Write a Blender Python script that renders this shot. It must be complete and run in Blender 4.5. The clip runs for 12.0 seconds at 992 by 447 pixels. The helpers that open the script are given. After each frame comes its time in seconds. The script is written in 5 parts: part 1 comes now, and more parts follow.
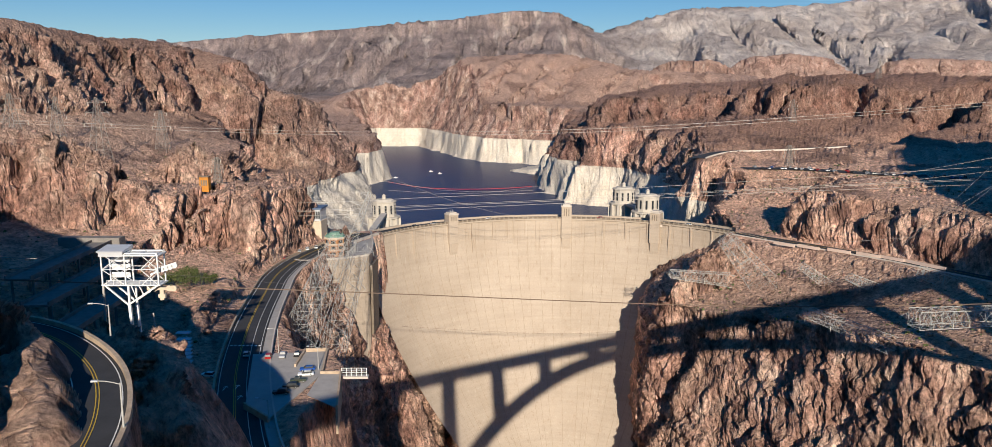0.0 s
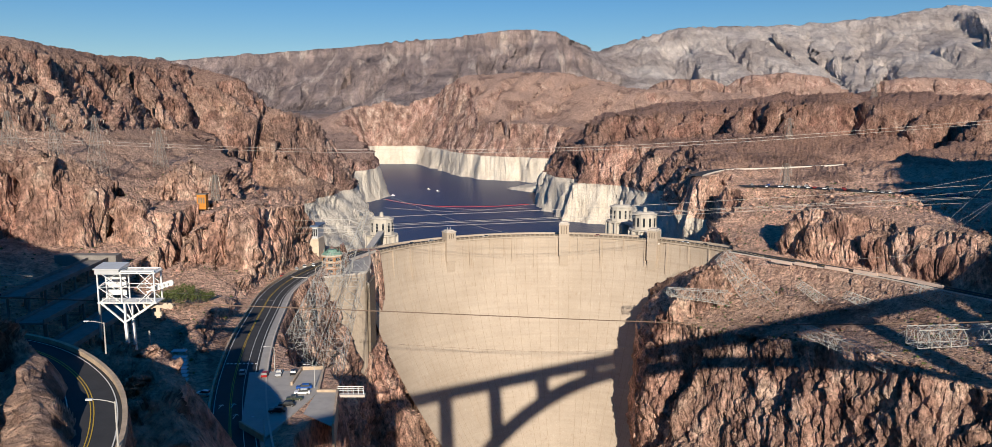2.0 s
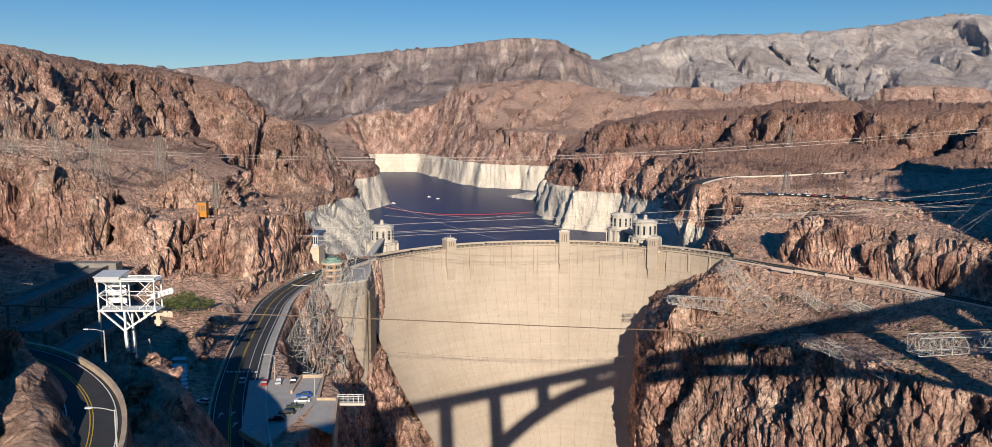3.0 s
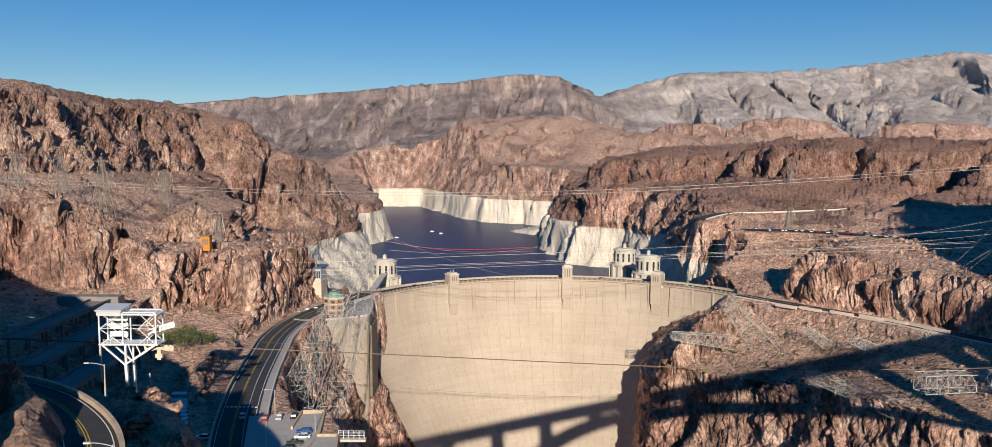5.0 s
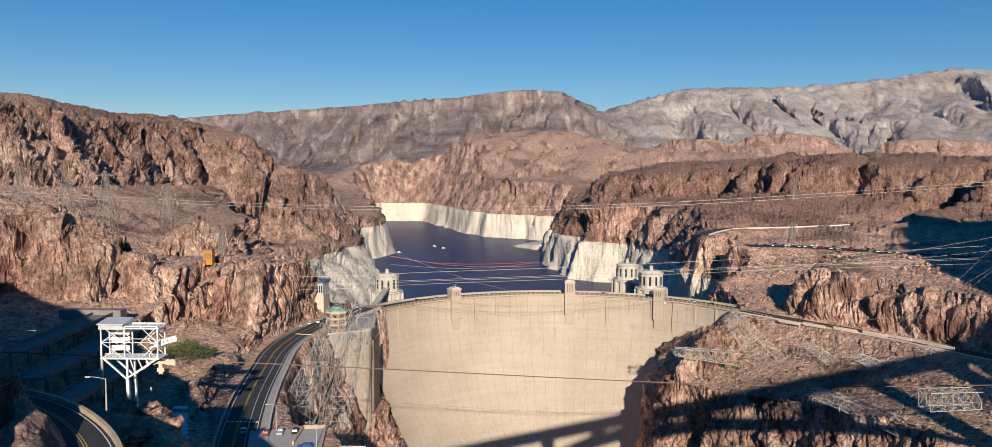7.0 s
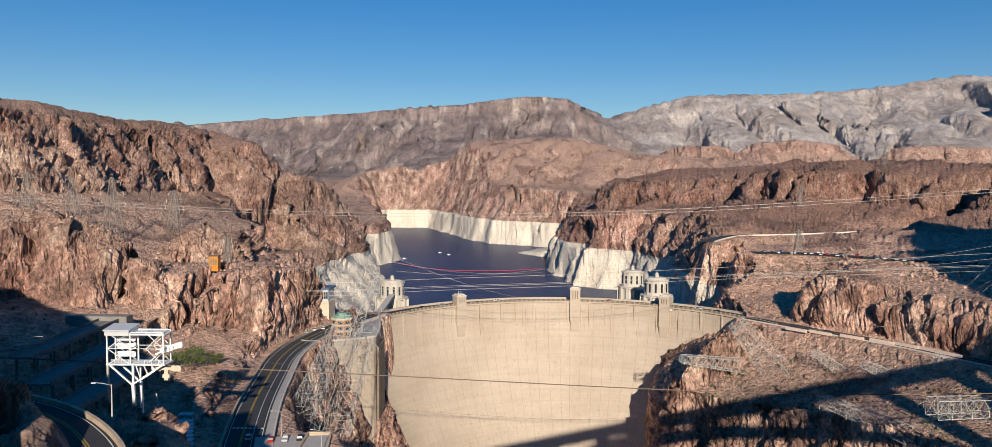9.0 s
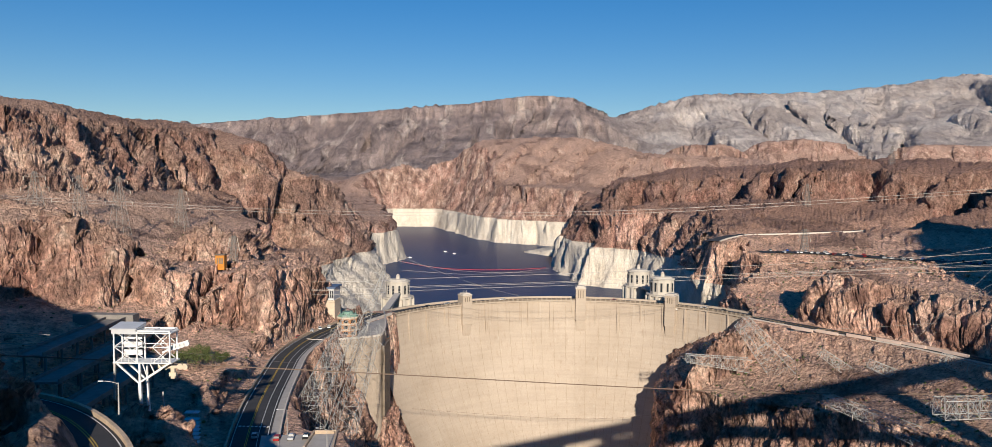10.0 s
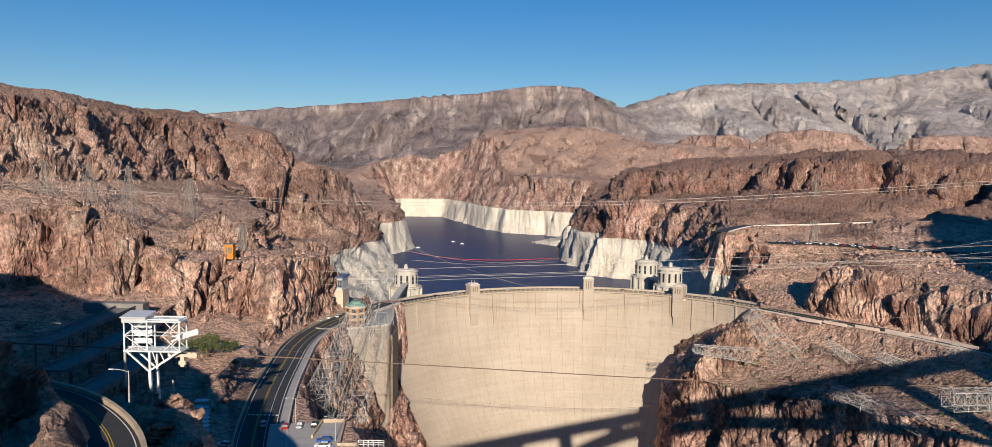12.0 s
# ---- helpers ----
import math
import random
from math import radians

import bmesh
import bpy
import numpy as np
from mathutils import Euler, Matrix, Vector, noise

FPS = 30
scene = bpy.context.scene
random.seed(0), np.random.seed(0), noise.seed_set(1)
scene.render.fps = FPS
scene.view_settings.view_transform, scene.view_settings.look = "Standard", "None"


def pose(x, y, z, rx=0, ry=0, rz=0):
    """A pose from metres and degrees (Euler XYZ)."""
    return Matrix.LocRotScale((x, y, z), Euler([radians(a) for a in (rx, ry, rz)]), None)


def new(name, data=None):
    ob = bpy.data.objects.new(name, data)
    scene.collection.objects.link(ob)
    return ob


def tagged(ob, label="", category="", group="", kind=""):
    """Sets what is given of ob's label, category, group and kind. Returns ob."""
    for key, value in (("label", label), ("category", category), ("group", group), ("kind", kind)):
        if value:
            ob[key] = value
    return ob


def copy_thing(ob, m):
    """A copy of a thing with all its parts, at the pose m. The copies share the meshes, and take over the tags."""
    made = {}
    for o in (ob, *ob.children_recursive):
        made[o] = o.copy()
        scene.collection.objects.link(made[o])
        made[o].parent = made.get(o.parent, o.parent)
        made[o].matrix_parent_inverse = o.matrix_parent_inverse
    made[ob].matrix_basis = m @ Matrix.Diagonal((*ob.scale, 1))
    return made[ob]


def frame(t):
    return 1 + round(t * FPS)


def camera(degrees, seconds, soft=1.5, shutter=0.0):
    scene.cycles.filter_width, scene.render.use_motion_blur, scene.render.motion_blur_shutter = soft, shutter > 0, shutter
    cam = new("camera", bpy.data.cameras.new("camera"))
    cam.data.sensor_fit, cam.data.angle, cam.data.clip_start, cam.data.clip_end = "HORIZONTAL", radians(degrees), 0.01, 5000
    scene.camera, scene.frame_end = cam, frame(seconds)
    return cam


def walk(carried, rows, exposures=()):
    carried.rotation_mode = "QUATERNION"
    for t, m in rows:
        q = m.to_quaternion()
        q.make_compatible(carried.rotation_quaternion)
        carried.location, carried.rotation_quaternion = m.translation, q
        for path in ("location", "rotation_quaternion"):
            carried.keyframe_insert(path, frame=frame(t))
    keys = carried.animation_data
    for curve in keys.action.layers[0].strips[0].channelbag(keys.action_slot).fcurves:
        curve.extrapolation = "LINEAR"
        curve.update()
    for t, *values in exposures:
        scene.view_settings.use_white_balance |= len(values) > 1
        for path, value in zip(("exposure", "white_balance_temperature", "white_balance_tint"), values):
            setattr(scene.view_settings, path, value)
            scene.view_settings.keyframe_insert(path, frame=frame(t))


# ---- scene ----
# Camera: a hand-held turn from the footway of the bridge.
EYE = (0.0, 0.0, 141.0)
cam = camera(64.62, 12.0, soft=0.4)
TURNS = [
    (0.0, 80.600, -0.000, -0.000),
    (0.5, 80.931, -0.061, -0.089),
    (1.0, 81.252, -0.028, -0.120),
    (1.5, 81.619, -0.032, -0.165),
    (2.0, 81.891, -0.067, -0.175),
    (2.5, 82.179, -0.041, -0.164),
    (3.0, 82.462, -0.056, -0.153),
    (5.0, 85.010, -0.263, 0.086),
    (5.5, 85.182, -0.295, 0.149),
    (6.0, 85.375, -0.350, 0.209),
    (6.5, 85.729, -0.381, 0.232),
    (7.0, 86.088, -0.412, 0.288),
    (9.0, 86.576, -0.444, 0.677),
    (9.5, 86.546, -0.442, 0.871),
    (10.0, 86.502, -0.458, 1.083),
    (10.5, 86.396, -0.455, 1.275),
    (11.0, 86.243, -0.528, 1.455),
    (11.5, 86.029, -0.567, 1.610),
    (12.0, 85.779, -0.563, 1.672),
]
walk(cam, [(t, pose(*EYE, rx, ry, rz)) for t, rx, ry, rz in TURNS])

# ---------------------------------------------------------------- light
SUN_AZ, SUN_EL = -5.5, 20.0      # the sun stands behind the camera
world = bpy.data.worlds.new("sky")
scene.world = world
world.use_nodes = True
wn, wl = world.node_tree.nodes, world.node_tree.links
sky = wn.new("ShaderNodeTexSky")
sky.sky_type = "NISHITA"
sky.sun_disc = False
sky.sun_elevation = radians(SUN_EL)
sky.sun_rotation = radians(180 + SUN_AZ)
sky.altitude = 450
sky.air_density, sky.dust_density, sky.ozone_density = 1.0, 0.0, 3.0
wn["Background"].inputs["Strength"].default_value = 0.09
deep = wn.new("ShaderNodeHueSaturation")
deep.inputs["Saturation"].default_value, deep.inputs["Hue"].default_value = 1.6, 0.506
even = wn.new("ShaderNodeGamma")
even.inputs["Gamma"].default_value = 0.78
wl.new(sky.outputs["Color"], even.inputs["Color"])
wl.new(even.outputs["Color"], deep.inputs["Color"])
tint = wn.new("ShaderNodeMix")
tint.data_type, tint.blend_type = "RGBA", "MULTIPLY"
tint.inputs[0].default_value = 1.0
tint.inputs[7].default_value = (0.93, 1.02, 1.15, 1.0)
wl.new(deep.outputs["Color"], tint.inputs[6])
wl.new(tint.outputs[2], wn["Background"].inputs["Color"])
sun_data = bpy.data.lights.new("sun", "SUN")
sun_data.energy, sun_data.angle, sun_data.color = 5.0, radians(0.53), (1.0, 0.90, 0.76)
sun = new("sun", sun_data)
sun_way = Vector((math.sin(radians(SUN_AZ)) * math.cos(radians(SUN_EL)), math.cos(radians(SUN_AZ)) * math.cos(radians(SUN_EL)), -math.sin(radians(SUN_EL))))
sun.matrix_world = Matrix.Translation((0, -300, 600)) @ sun_way.to_track_quat("-Z", "Y").to_matrix().to_4x4()
scene.view_settings.exposure = 0.30

# ---------------------------------------------------------------- materials
def material(name, rough=0.9, metal=0.0):
    m = bpy.data.materials.new(name)
    m.use_nodes = True
    b = m.node_tree.nodes["Principled BSDF"]
    b.inputs["Roughness"].default_value = rough
    b.inputs["Metallic"].default_value = metal
    b.inputs["Specular IOR Level"].default_value = 0.25
    return m, m.node_tree.nodes, m.node_tree.links, b


def spread(n, l, scale, stretch=(1, 1, 1), detail=6, rough=0.6, kind="noise", distort=0.0):
    """A noise over the object's own metres, drawn out by stretch."""
    co = n.new("ShaderNodeTexCoord")
    mp = n.new("ShaderNodeMapping")
    mp.inputs["Scale"].default_value = stretch
    l.new(co.outputs["Object"], mp.inputs["Vector"])
    if kind == "noise":
        t = n.new("ShaderNodeTexNoise")
        t.inputs["Detail"].default_value, t.inputs["Roughness"].default_value = detail, rough
        t.inputs["Distortion"].default_value = distort
    else:
        t = n.new("ShaderNodeTexVoronoi")
        t.feature = "DISTANCE_TO_EDGE" if kind == "cracks" else "F1"
    t.inputs["Scale"].default_value = scale
    l.new(mp.outputs["Vector"], t.inputs["Vector"])
    return t.outputs["Fac"] if kind == "noise" else t.outputs["Distance"]


def ramp(n, l, fac, stops):
    r = n.new("ShaderNodeValToRGB")
    while len(r.color_ramp.elements) < len(stops):
        r.color_ramp.elements.new(0.5)
    for e, (p, c) in zip(r.color_ramp.elements, stops):
        e.position, e.color = p, (*c, 1) if len(c) == 3 else c
    l.new(fac, r.inputs["Fac"])
    return r.outputs["Color"]


def mix(n, l, fac, a, b, mode="MIX"):
    x = n.new("ShaderNodeMix")
    x.data_type, x.blend_type = "RGBA", mode
    for key, v in ((0, fac), (6, a), (7, b)):
        if hasattr(v, "links"):
            l.new(v, x.inputs[key])
        elif key == 0:
            x.inputs[0].default_value = v
        else:
            x.inputs[key].default_value = (*v, 1)
    return x.outputs[2]


def calc(n, l, op, a, b=0.0, c=None):
    x = n.new("ShaderNodeMath")
    x.operation = op
    for i, v in enumerate((a, b) if c is None else (a, b, c)):
        if hasattr(v, "links"):
            l.new(v, x.inputs[i])
        else:
            x.inputs[i].default_value = v
    return x.outputs[0]


def bump(n, l, b, height, strength=0.5, distance=0.1):
    u = n.new("ShaderNodeBump")
    u.inputs["Strength"].default_value, u.inputs["Distance"].default_value = strength, distance
    l.new(height, u.inputs["Height"])
    l.new(u.outputs["Normal"], b.inputs["Normal"])


def simple(name, colour, rough=0.8, metal=0.0, vary=0.25, scale=0.5, grain=0.03):
    """A painted or cast surface: two sizes of mottling and a fine relief."""
    m, n, l, b = material(name, rough, metal)
    big = spread(n, l, scale, detail=3)
    fine = spread(n, l, scale * 14, detail=4)
    f = calc(n, l, "MULTIPLY_ADD", big, 0.65, calc(n, l, "MULTIPLY", fine, 0.35))
    lo = tuple(c * (1 - vary) for c in colour)
    hi = tuple(min(1, c * (1 + vary)) for c in colour)
    l.new(ramp(n, l, f, [(0.3, lo), (0.7, hi)]), b.inputs["Base Color"])
    if grain:
        bump(n, l, b, fine, 0.35, grain)
    return m

# ---------------------------------------------------------------- the lie of the land
def hash01(ix, iy, iz, seed):
    h = (ix * 374761393 + iy * 668265263 + iz * 2147483647 + seed * 974711) & 0xFFFFFFFF
    h = ((h ^ (h >> 13)) * 1274126177) & 0xFFFFFFFF
    h = ((h ^ (h >> 16)) * 2246822519) & 0xFFFFFFFF
    return ((h ^ (h >> 15)) & 0xFFFFFF).astype(np.float32) / np.float32(0xFFFFFF)


def vnoise(x, y, z, seed=0):
    """Smooth noise from -1 to 1 on a unit lattice."""
    fx, fy, fz = np.floor(x), np.floor(y), np.floor(z)
    ix, iy, iz = fx.astype(np.int64), fy.astype(np.int64), fz.astype(np.int64)
    ux, uy, uz = x - fx, y - fy, z - fz
    ux, uy, uz = ux * ux * (3 - 2 * ux), uy * uy * (3 - 2 * uy), uz * uz * (3 - 2 * uz)
    out = 0
    for dx in (0, 1):
        for dy in (0, 1):
            for dz in (0, 1):
                w = (ux if dx else 1 - ux) * (uy if dy else 1 - uy) * (uz if dz else 1 - uz)
                out = out + w * hash01(ix + dx, iy + dy, iz + dz, seed)
    return out * 2 - 1


def facets(x, y, z, seed):
    """Angular noise: blocks a unit across, each pushed out and tilted by chance, with sharp steps between them."""
    bx, by, bz = np.floor(x - 0.5).astype(np.int64), np.floor(y - 0.5).astype(np.int64), np.floor(z - 0.5).astype(np.int64)
    best = np.full(x.shape, 9.0, np.float32)
    cx, cy, cz, ex, ey = bx, by, bz, x * 0, x * 0
    for i in (0, 1):
        for j in (0, 1):
            for k in (0, 1):
                ax, ay, ak = bx + i, by + j, bz + k
                dx = x - ax - 0.1 - 0.8 * hash01(ax, ay, ak, seed)
                dy = y - ay - 0.1 - 0.8 * hash01(ax, ay, ak, seed + 1)
                dz = z - ak - 0.1 - 0.8 * hash01(ax, ay, ak, seed + 2)
                d = dx * dx + dy * dy + dz * dz
                near = d < best
                best = np.where(near, d, best)
                cx, cy, cz = np.where(near, ax, cx), np.where(near, ay, cy), np.where(near, ak, cz)
                ex, ey = np.where(near, dx, ex), np.where(near, dy, ey)
    h = hash01(cx, cy, cz, seed + 3) * 2 - 1
    return h + 2.4 * ((hash01(cx, cy, cz, seed + 4) - 0.5) * ex + (hash01(cx, cy, cz, seed + 5) - 0.5) * ey)


def along(x, y, pts):
    """Distance to a line of points, the length along it, its height there, and the side (+1: on its right)."""
    best = np.full(x.shape, 1e9)
    s, h, side = np.zeros(x.shape), np.zeros(x.shape), np.ones(x.shape)
    run = 0.0
    for (ax, ay, az), (bx, by, bz) in zip(pts[:-1], pts[1:]):
        ux, uy = bx - ax, by - ay
        n2 = ux * ux + uy * uy
        t = np.clip(((x - ax) * ux + (y - ay) * uy) / n2, 0, 1)
        ex, ey = x - ax - t * ux, y - ay - t * uy
        d = np.hypot(ex, ey)
        near = d < best
        best = np.where(near, d, best)
        s = np.where(near, run + t * math.sqrt(n2), s)
        h = np.where(near, az + t * (bz - az), h)
        side = np.where(near, np.where(ux * ey - uy * ex < 0, 1.0, -1.0), side)
        run += math.sqrt(n2)
    return best, s, h, side


def inside(x, y, pts):
    """Signed distance to a closed outline: positive inside it."""
    odd = np.zeros(x.shape, bool)
    best = np.full(x.shape, 1e9)
    for (ax, ay), (bx, by) in zip(pts, pts[1:] + pts[:1]):
        ux, uy = bx - ax, by - ay
        t = np.clip(((x - ax) * ux + (y - ay) * uy) / (ux * ux + uy * uy), 0, 1)
        best = np.minimum(best, np.hypot(x - ax - t * ux, y - ay - t * uy))
        if uy:
            odd ^= ((ay > y) != (by > y)) & (x < ux * (y - ay) / uy + ax)
    return np.where(odd, best, -best)


def smax(a, b, k):
    h = np.clip(0.5 + 0.5 * (a - b) / k, 0, 1)
    return b + (a - b) * h + k * h * (1 - h)


def ease(a, b, v):
    t = np.clip((v - a) / (b - a), 0, 1)
    return t * t * (3 - 2 * t)


LAKE_Z, CREST_Z = 0.0, 55.0
LAKE = [(-60, 535), (-105, 600), (-115, 720), (-108, 843), (-136, 930), (-158, 985), (-188, 1090), (-205, 1170), (-192, 1250), (-176, 1297), (-209, 1470), (-277, 1786),
        (-340, 2059), (-316, 2134), (-213, 2134), (-149, 1967), (-91, 1768), (-32, 1651), (59, 1591), (110, 1535), (100, 1462), (20, 1446), (51, 1385), (100, 1402), (66, 1222), (72, 1134), (86, 1051), (88, 1007),
        (152, 979), (160, 860), (140, 760), (150, 640), (120, 535)]
CANYON = [(-97, 500), (-84, 474), (-82, 448), (-90, 404), (-92, 384), (-90, 340), (-84, 300), (-77, 280), (-66, 252), (-52, 240), (-46, 222), (-52, 190), (-49, 160), (-30, 128), (-17, 100), (-8, 55), (-10, 0), (-20, -300), (260, -300),
          (235, 0), (225, 90), (215, 160), (203, 225), (182, 268), (167, 302), (153, 336), (138, 370), (120, 402), (94, 430), (89, 452), (92, 490), (110, 520), (120, 565), (-50, 565)]
CLEFTS = [([(-163, 360, 0), (-160, 440, 0)], 5.0, 34), ([(-108, 380, 0), (-107, 415, 0)], 2.4, 26), ([(-134, 376, 0), (-131, 408, 0)], 2.0, 20), ([(-147, 372, 0), (-143, 410, 0)], 2.2, 24),
          ([(-198, 385, 0), (-190, 440, 0)], 2.4, 22), ([(-228, 380, 0), (-222, 420, 0)], 1.8, 14), ([(-236, 385, 0), (-245, 420, 0)], 1.6, 12)]
LOT = [(-78, 242), (-67, 196), (-57, 187), (-49, 223), (-53, 246)]
# crest lines of the hills: x, y, height
NV_HILL = [(-560, 420, 215), (-440, 560, 205), (-399, 650, 200), (-405, 800, 199), (-370, 950, 195), (-301, 920, 179), (-266, 945, 150), (-186, 880, 111), (-152, 890, 76)]
NV_CRAG = [(-380, 400, 135), (-290, 402, 128), (-224, 405, 121), (-197, 410, 104), (-174, 412, 80)]
NV_BLOCK = [(-150, 402, 82), (-138, 396, 92), (-116, 398, 95), (-108, 404, 91)]
NV_KNOB = [(-216, 520, 103), (-198, 521, 111), (-186, 522, 102)]
NV_SHADE = [(-136, -60, 165), (-122, 30, 154), (-112, 88, 138), (-128, 150, 126), (-165, 168, 142), (-230, 190, 156)]
NV_SPUR = [(-88, 156, 90), (-80, 157, 91.5), (-73, 157, 90), (-68, 154, 88), (-65, 145.5, 86.5), (-58, 138, 83)]
NV_NEAR = [(-112, 116, 124), (-90, 116, 115), (-78, 115, 110), (-72, 114, 107.5), (-68.5, 112, 105.5), (-65, 104, 105), (-60, 98, 104.5), (-57, 94, 104), (-54.5, 88, 103)]
NV_FLANK = [(-88, 20, 138), (-77, 55, 134), (-69, 77, 129), (-76, 88, 124)]
NV_MOUND = [(-101, 262, 61), (-103, 285, 65), (-109, 325, 64)]
AZ_KNOB = [(104, 434, 43), (114, 438, 51), (126, 441, 55), (140, 452, 55)]
AZ_HILL = [(111, 1300, 61), (172, 1300, 134), (264, 1250, 153), (425, 1150, 164), (512, 1050, 170), (590, 950, 163), (760, 800, 170)]
AZ_SHADE = [(408, -60, 280), (428, 60, 312), (448, 170, 322), (470, 290, 215)]
MID_HILL = [(-700, 2350, 80), (-521, 2300, 110), (-392, 2200, 154), (-73, 2100, 235), (151, 2000, 243), (325, 1900, 200), (560, 1850, 185)]
MESA = [(-2600, 4300, 380), (-1633, 4200, 411), (-1202, 4200, 443), (-201, 4000, 505), (113, 4000, 551), (308, 3900, 526), (370, 3900, 466), (573, 3800, 327), (760, 3700, 250)]
RANGE = [(505, 4400, 457), (1018, 4400, 602), (1637, 4400, 615), (2033, 4300, 646), (2405, 4200, 698), (2563, 4200, 688), (3600, 3600, 640)]
KNOLLS = [[(850, 2560, 258), (930, 2555, 268), (1030, 2540, 258)], [(590, 2500, 250), (650, 2480, 244)], [(1270, 2500, 244), (1350, 2500, 252), (1470, 2450, 246)]]
ROAD_MAIN = [(-19, 60, 60), (-29, 100, 59), (-43, 136, 58.5), (-55, 163, 58), (-63, 181, 58), (-76, 220, 58), (-84, 252, 58), (-91, 286, 58), (-98, 330, 57.5), (-102, 354, 57), (-103, 385, 56.5), (-100, 415, 56), (-92, 445, 56), (-80, 478, 56)]
ROAD_CURVE = [(-36, 20, 100), (-42, 60, 100), (-48.5, 87, 100), (-52, 97, 100), (-58, 109, 100), (-65.5, 119, 100), (-75, 128.5, 100), (-86, 135.5, 100), (-104, 141, 100), (-130, 141, 101), (-160, 130, 103)]
ROAD_HIGH = [(168, 655, 88), (182, 680, 88.5), (206, 708, 90), (248, 718, 90), (346, 762, 91), (506, 846, 92), (640, 900, 94)]
ROAD_LOT = [(192, 606, 84), (212, 606, 84), (234, 603, 84), (263, 575, 84), (295, 548, 84), (340, 520, 84)]
ROAD_AZ = [(150, 480, 55.5), (163, 462, 55.5), (184, 434, 55.5), (206, 407, 55.5), (219, 381, 55.5), (232, 358, 55.5), (250, 320, 56), (272, 250, 58)]


def land(x, y):
    nv = np.interp(y + 9 * vnoise(x / 20, y / 20, 0 * x, 79), [0, 330, 384, 404, 470, 600, 900, 1100, 2000, 3200, 4900], [58, 58, 63, 87, 88, 70, 60, 58, 90, 140, 150])
    nv = np.where((y > 385) & (y < 640), 55.0 + (nv - 55.0) * ease(104, 109, -x - 0.16 * np.maximum(y - 405, 0)), nv)
    az_far = np.interp(y, [560, 640, 800, 1300, 2400, 3200, 4900], [82.5, 82, 84, 95, 150, 170, 160])
    d, s, h, side = along(x, y, ROAD_AZ)
    river = np.interp(d, [0, 6, 40, 70, 110, 200], [0, 0, -17, -30, -30, -25]) * (0.52 + 0.48 * ease(320, 420, y))
    up = ease(15, 36, s) * np.interp(d + 7 * vnoise(x / 24, y / 24, 0 * x, 77) + 4 * vnoise(x / 10, y / 10, 0 * x, 78), [0, 9, 14, 25, 60, 120], [0, 0, 15, 26, 28, 29])
    az = h + np.where(side > 0, river, up)
    az = az + (az_far - az) * ease(520, 640, y)
    z = np.where(x < 30, nv, az)
    z = np.where(y > 2100, nv + (az_far - nv) * ease(-400, 400, x), z)
    z = z + 3.0 * vnoise(x / 70, y / 70, 0 * x, 3)

    def fall(d, prof):
        ds, hs = prof
        return np.interp(d, ds, hs) + np.maximum(d - ds[-1], 0) * max(0.4, (hs[-1] - hs[-2]) / (ds[-1] - ds[-2]))

    def ridge(z, pts, right, left, k=6, gully=0.0, wide=60.0, seed=5):
        px, py = [p[0] for p in pts], [p[1] for p in pts]
        reach = max(right[0][-1], left[0][-1]) * 2.2 + 60
        pick = np.nonzero((x > min(px) - reach) & (x < max(px) + reach) & (y > min(py) - reach) & (y < max(py) + reach))
        if not len(pick[0]):
            return z
        d, s, h, side = along(x[pick], y[pick], pts)
        if gully:
            bend = s + 0.35 * wide * vnoise(s / wide, d / wide, 0 * s, seed + 2)
            g = 0.6 - 1.8 * np.abs(vnoise(bend / wide, d / (wide * 7), 0 * s, seed)) + 0.5 * (0.6 - 1.8 * np.abs(vnoise(bend / (wide * 0.4), d / (wide * 3), 0 * s, seed + 1)))
            d = np.maximum(d + g * gully * ease(0, gully * 2.5, d), 0)
        drop = np.where(side > 0, fall(d, right), fall(d, left))
        z[pick] = smax(h - drop, z[pick], k)
        return z

    far = ([0, 400, 1200], [0, 300, 600])
    z = ridge(z, RANGE, ([0, 300, 900, 1800], [0, 150, 330, 520]), far, 10, 220, 260, 9)
    z = ridge(z, MESA, ([0, 40, 260, 700, 1200], [0, 60, 190, 330, 420]), ([0, 1500], [0, 30]), 10, 150, 120, 12)
    for i, k in enumerate(KNOLLS):
        z = ridge(z, k, ([0, 25, 50, 95, 170], [0, 7, 36, 66, 130]), ([0, 40, 90, 200], [0, 6, 40, 130]), 6, 10, 40, 30 + i)
    z = ridge(z, MID_HILL, ([0, 60, 250, 520], [0, 25, 115, 200]), ([0, 500], [0, 180]), 12, 45, 90, 15)
    z = ridge(z, AZ_HILL, ([0, 100, 150, 180, 330, 560], [0, 13, 19, 52, 71, 88]), ([0, 300], [0, 120]), 8, 40, 80, 18)
    z = ridge(z, NV_HILL, ([0, 30, 75, 220, 420], [0, 14, 75, 118, 150]), ([0, 300], [0, 90]), 6, 13, 42, 21)
    z = ridge(z, NV_CRAG, ([0, 14, 42, 80], [0, 8, 58, 70]), ([0, 40, 120], [0, 20, 50]), 4, 14, 26, 24)
    z = ridge(z, NV_BLOCK, ([0, 10, 24, 40], [0, 5, 34, 44]), ([0, 60], [0, 8]), 3, 8, 16, 27)
    z = ridge(z, NV_KNOB, ([0, 20, 40], [0, 18, 40]), ([0, 20, 40], [0, 18, 40]), 3, 6, 12, 28)
    z = ridge(z, NV_SHADE, ([0, 10, 20, 40], [0, 9, 33, 60]), ([0, 60, 140], [0, 20, 110]), 5, 10, 25, 31)
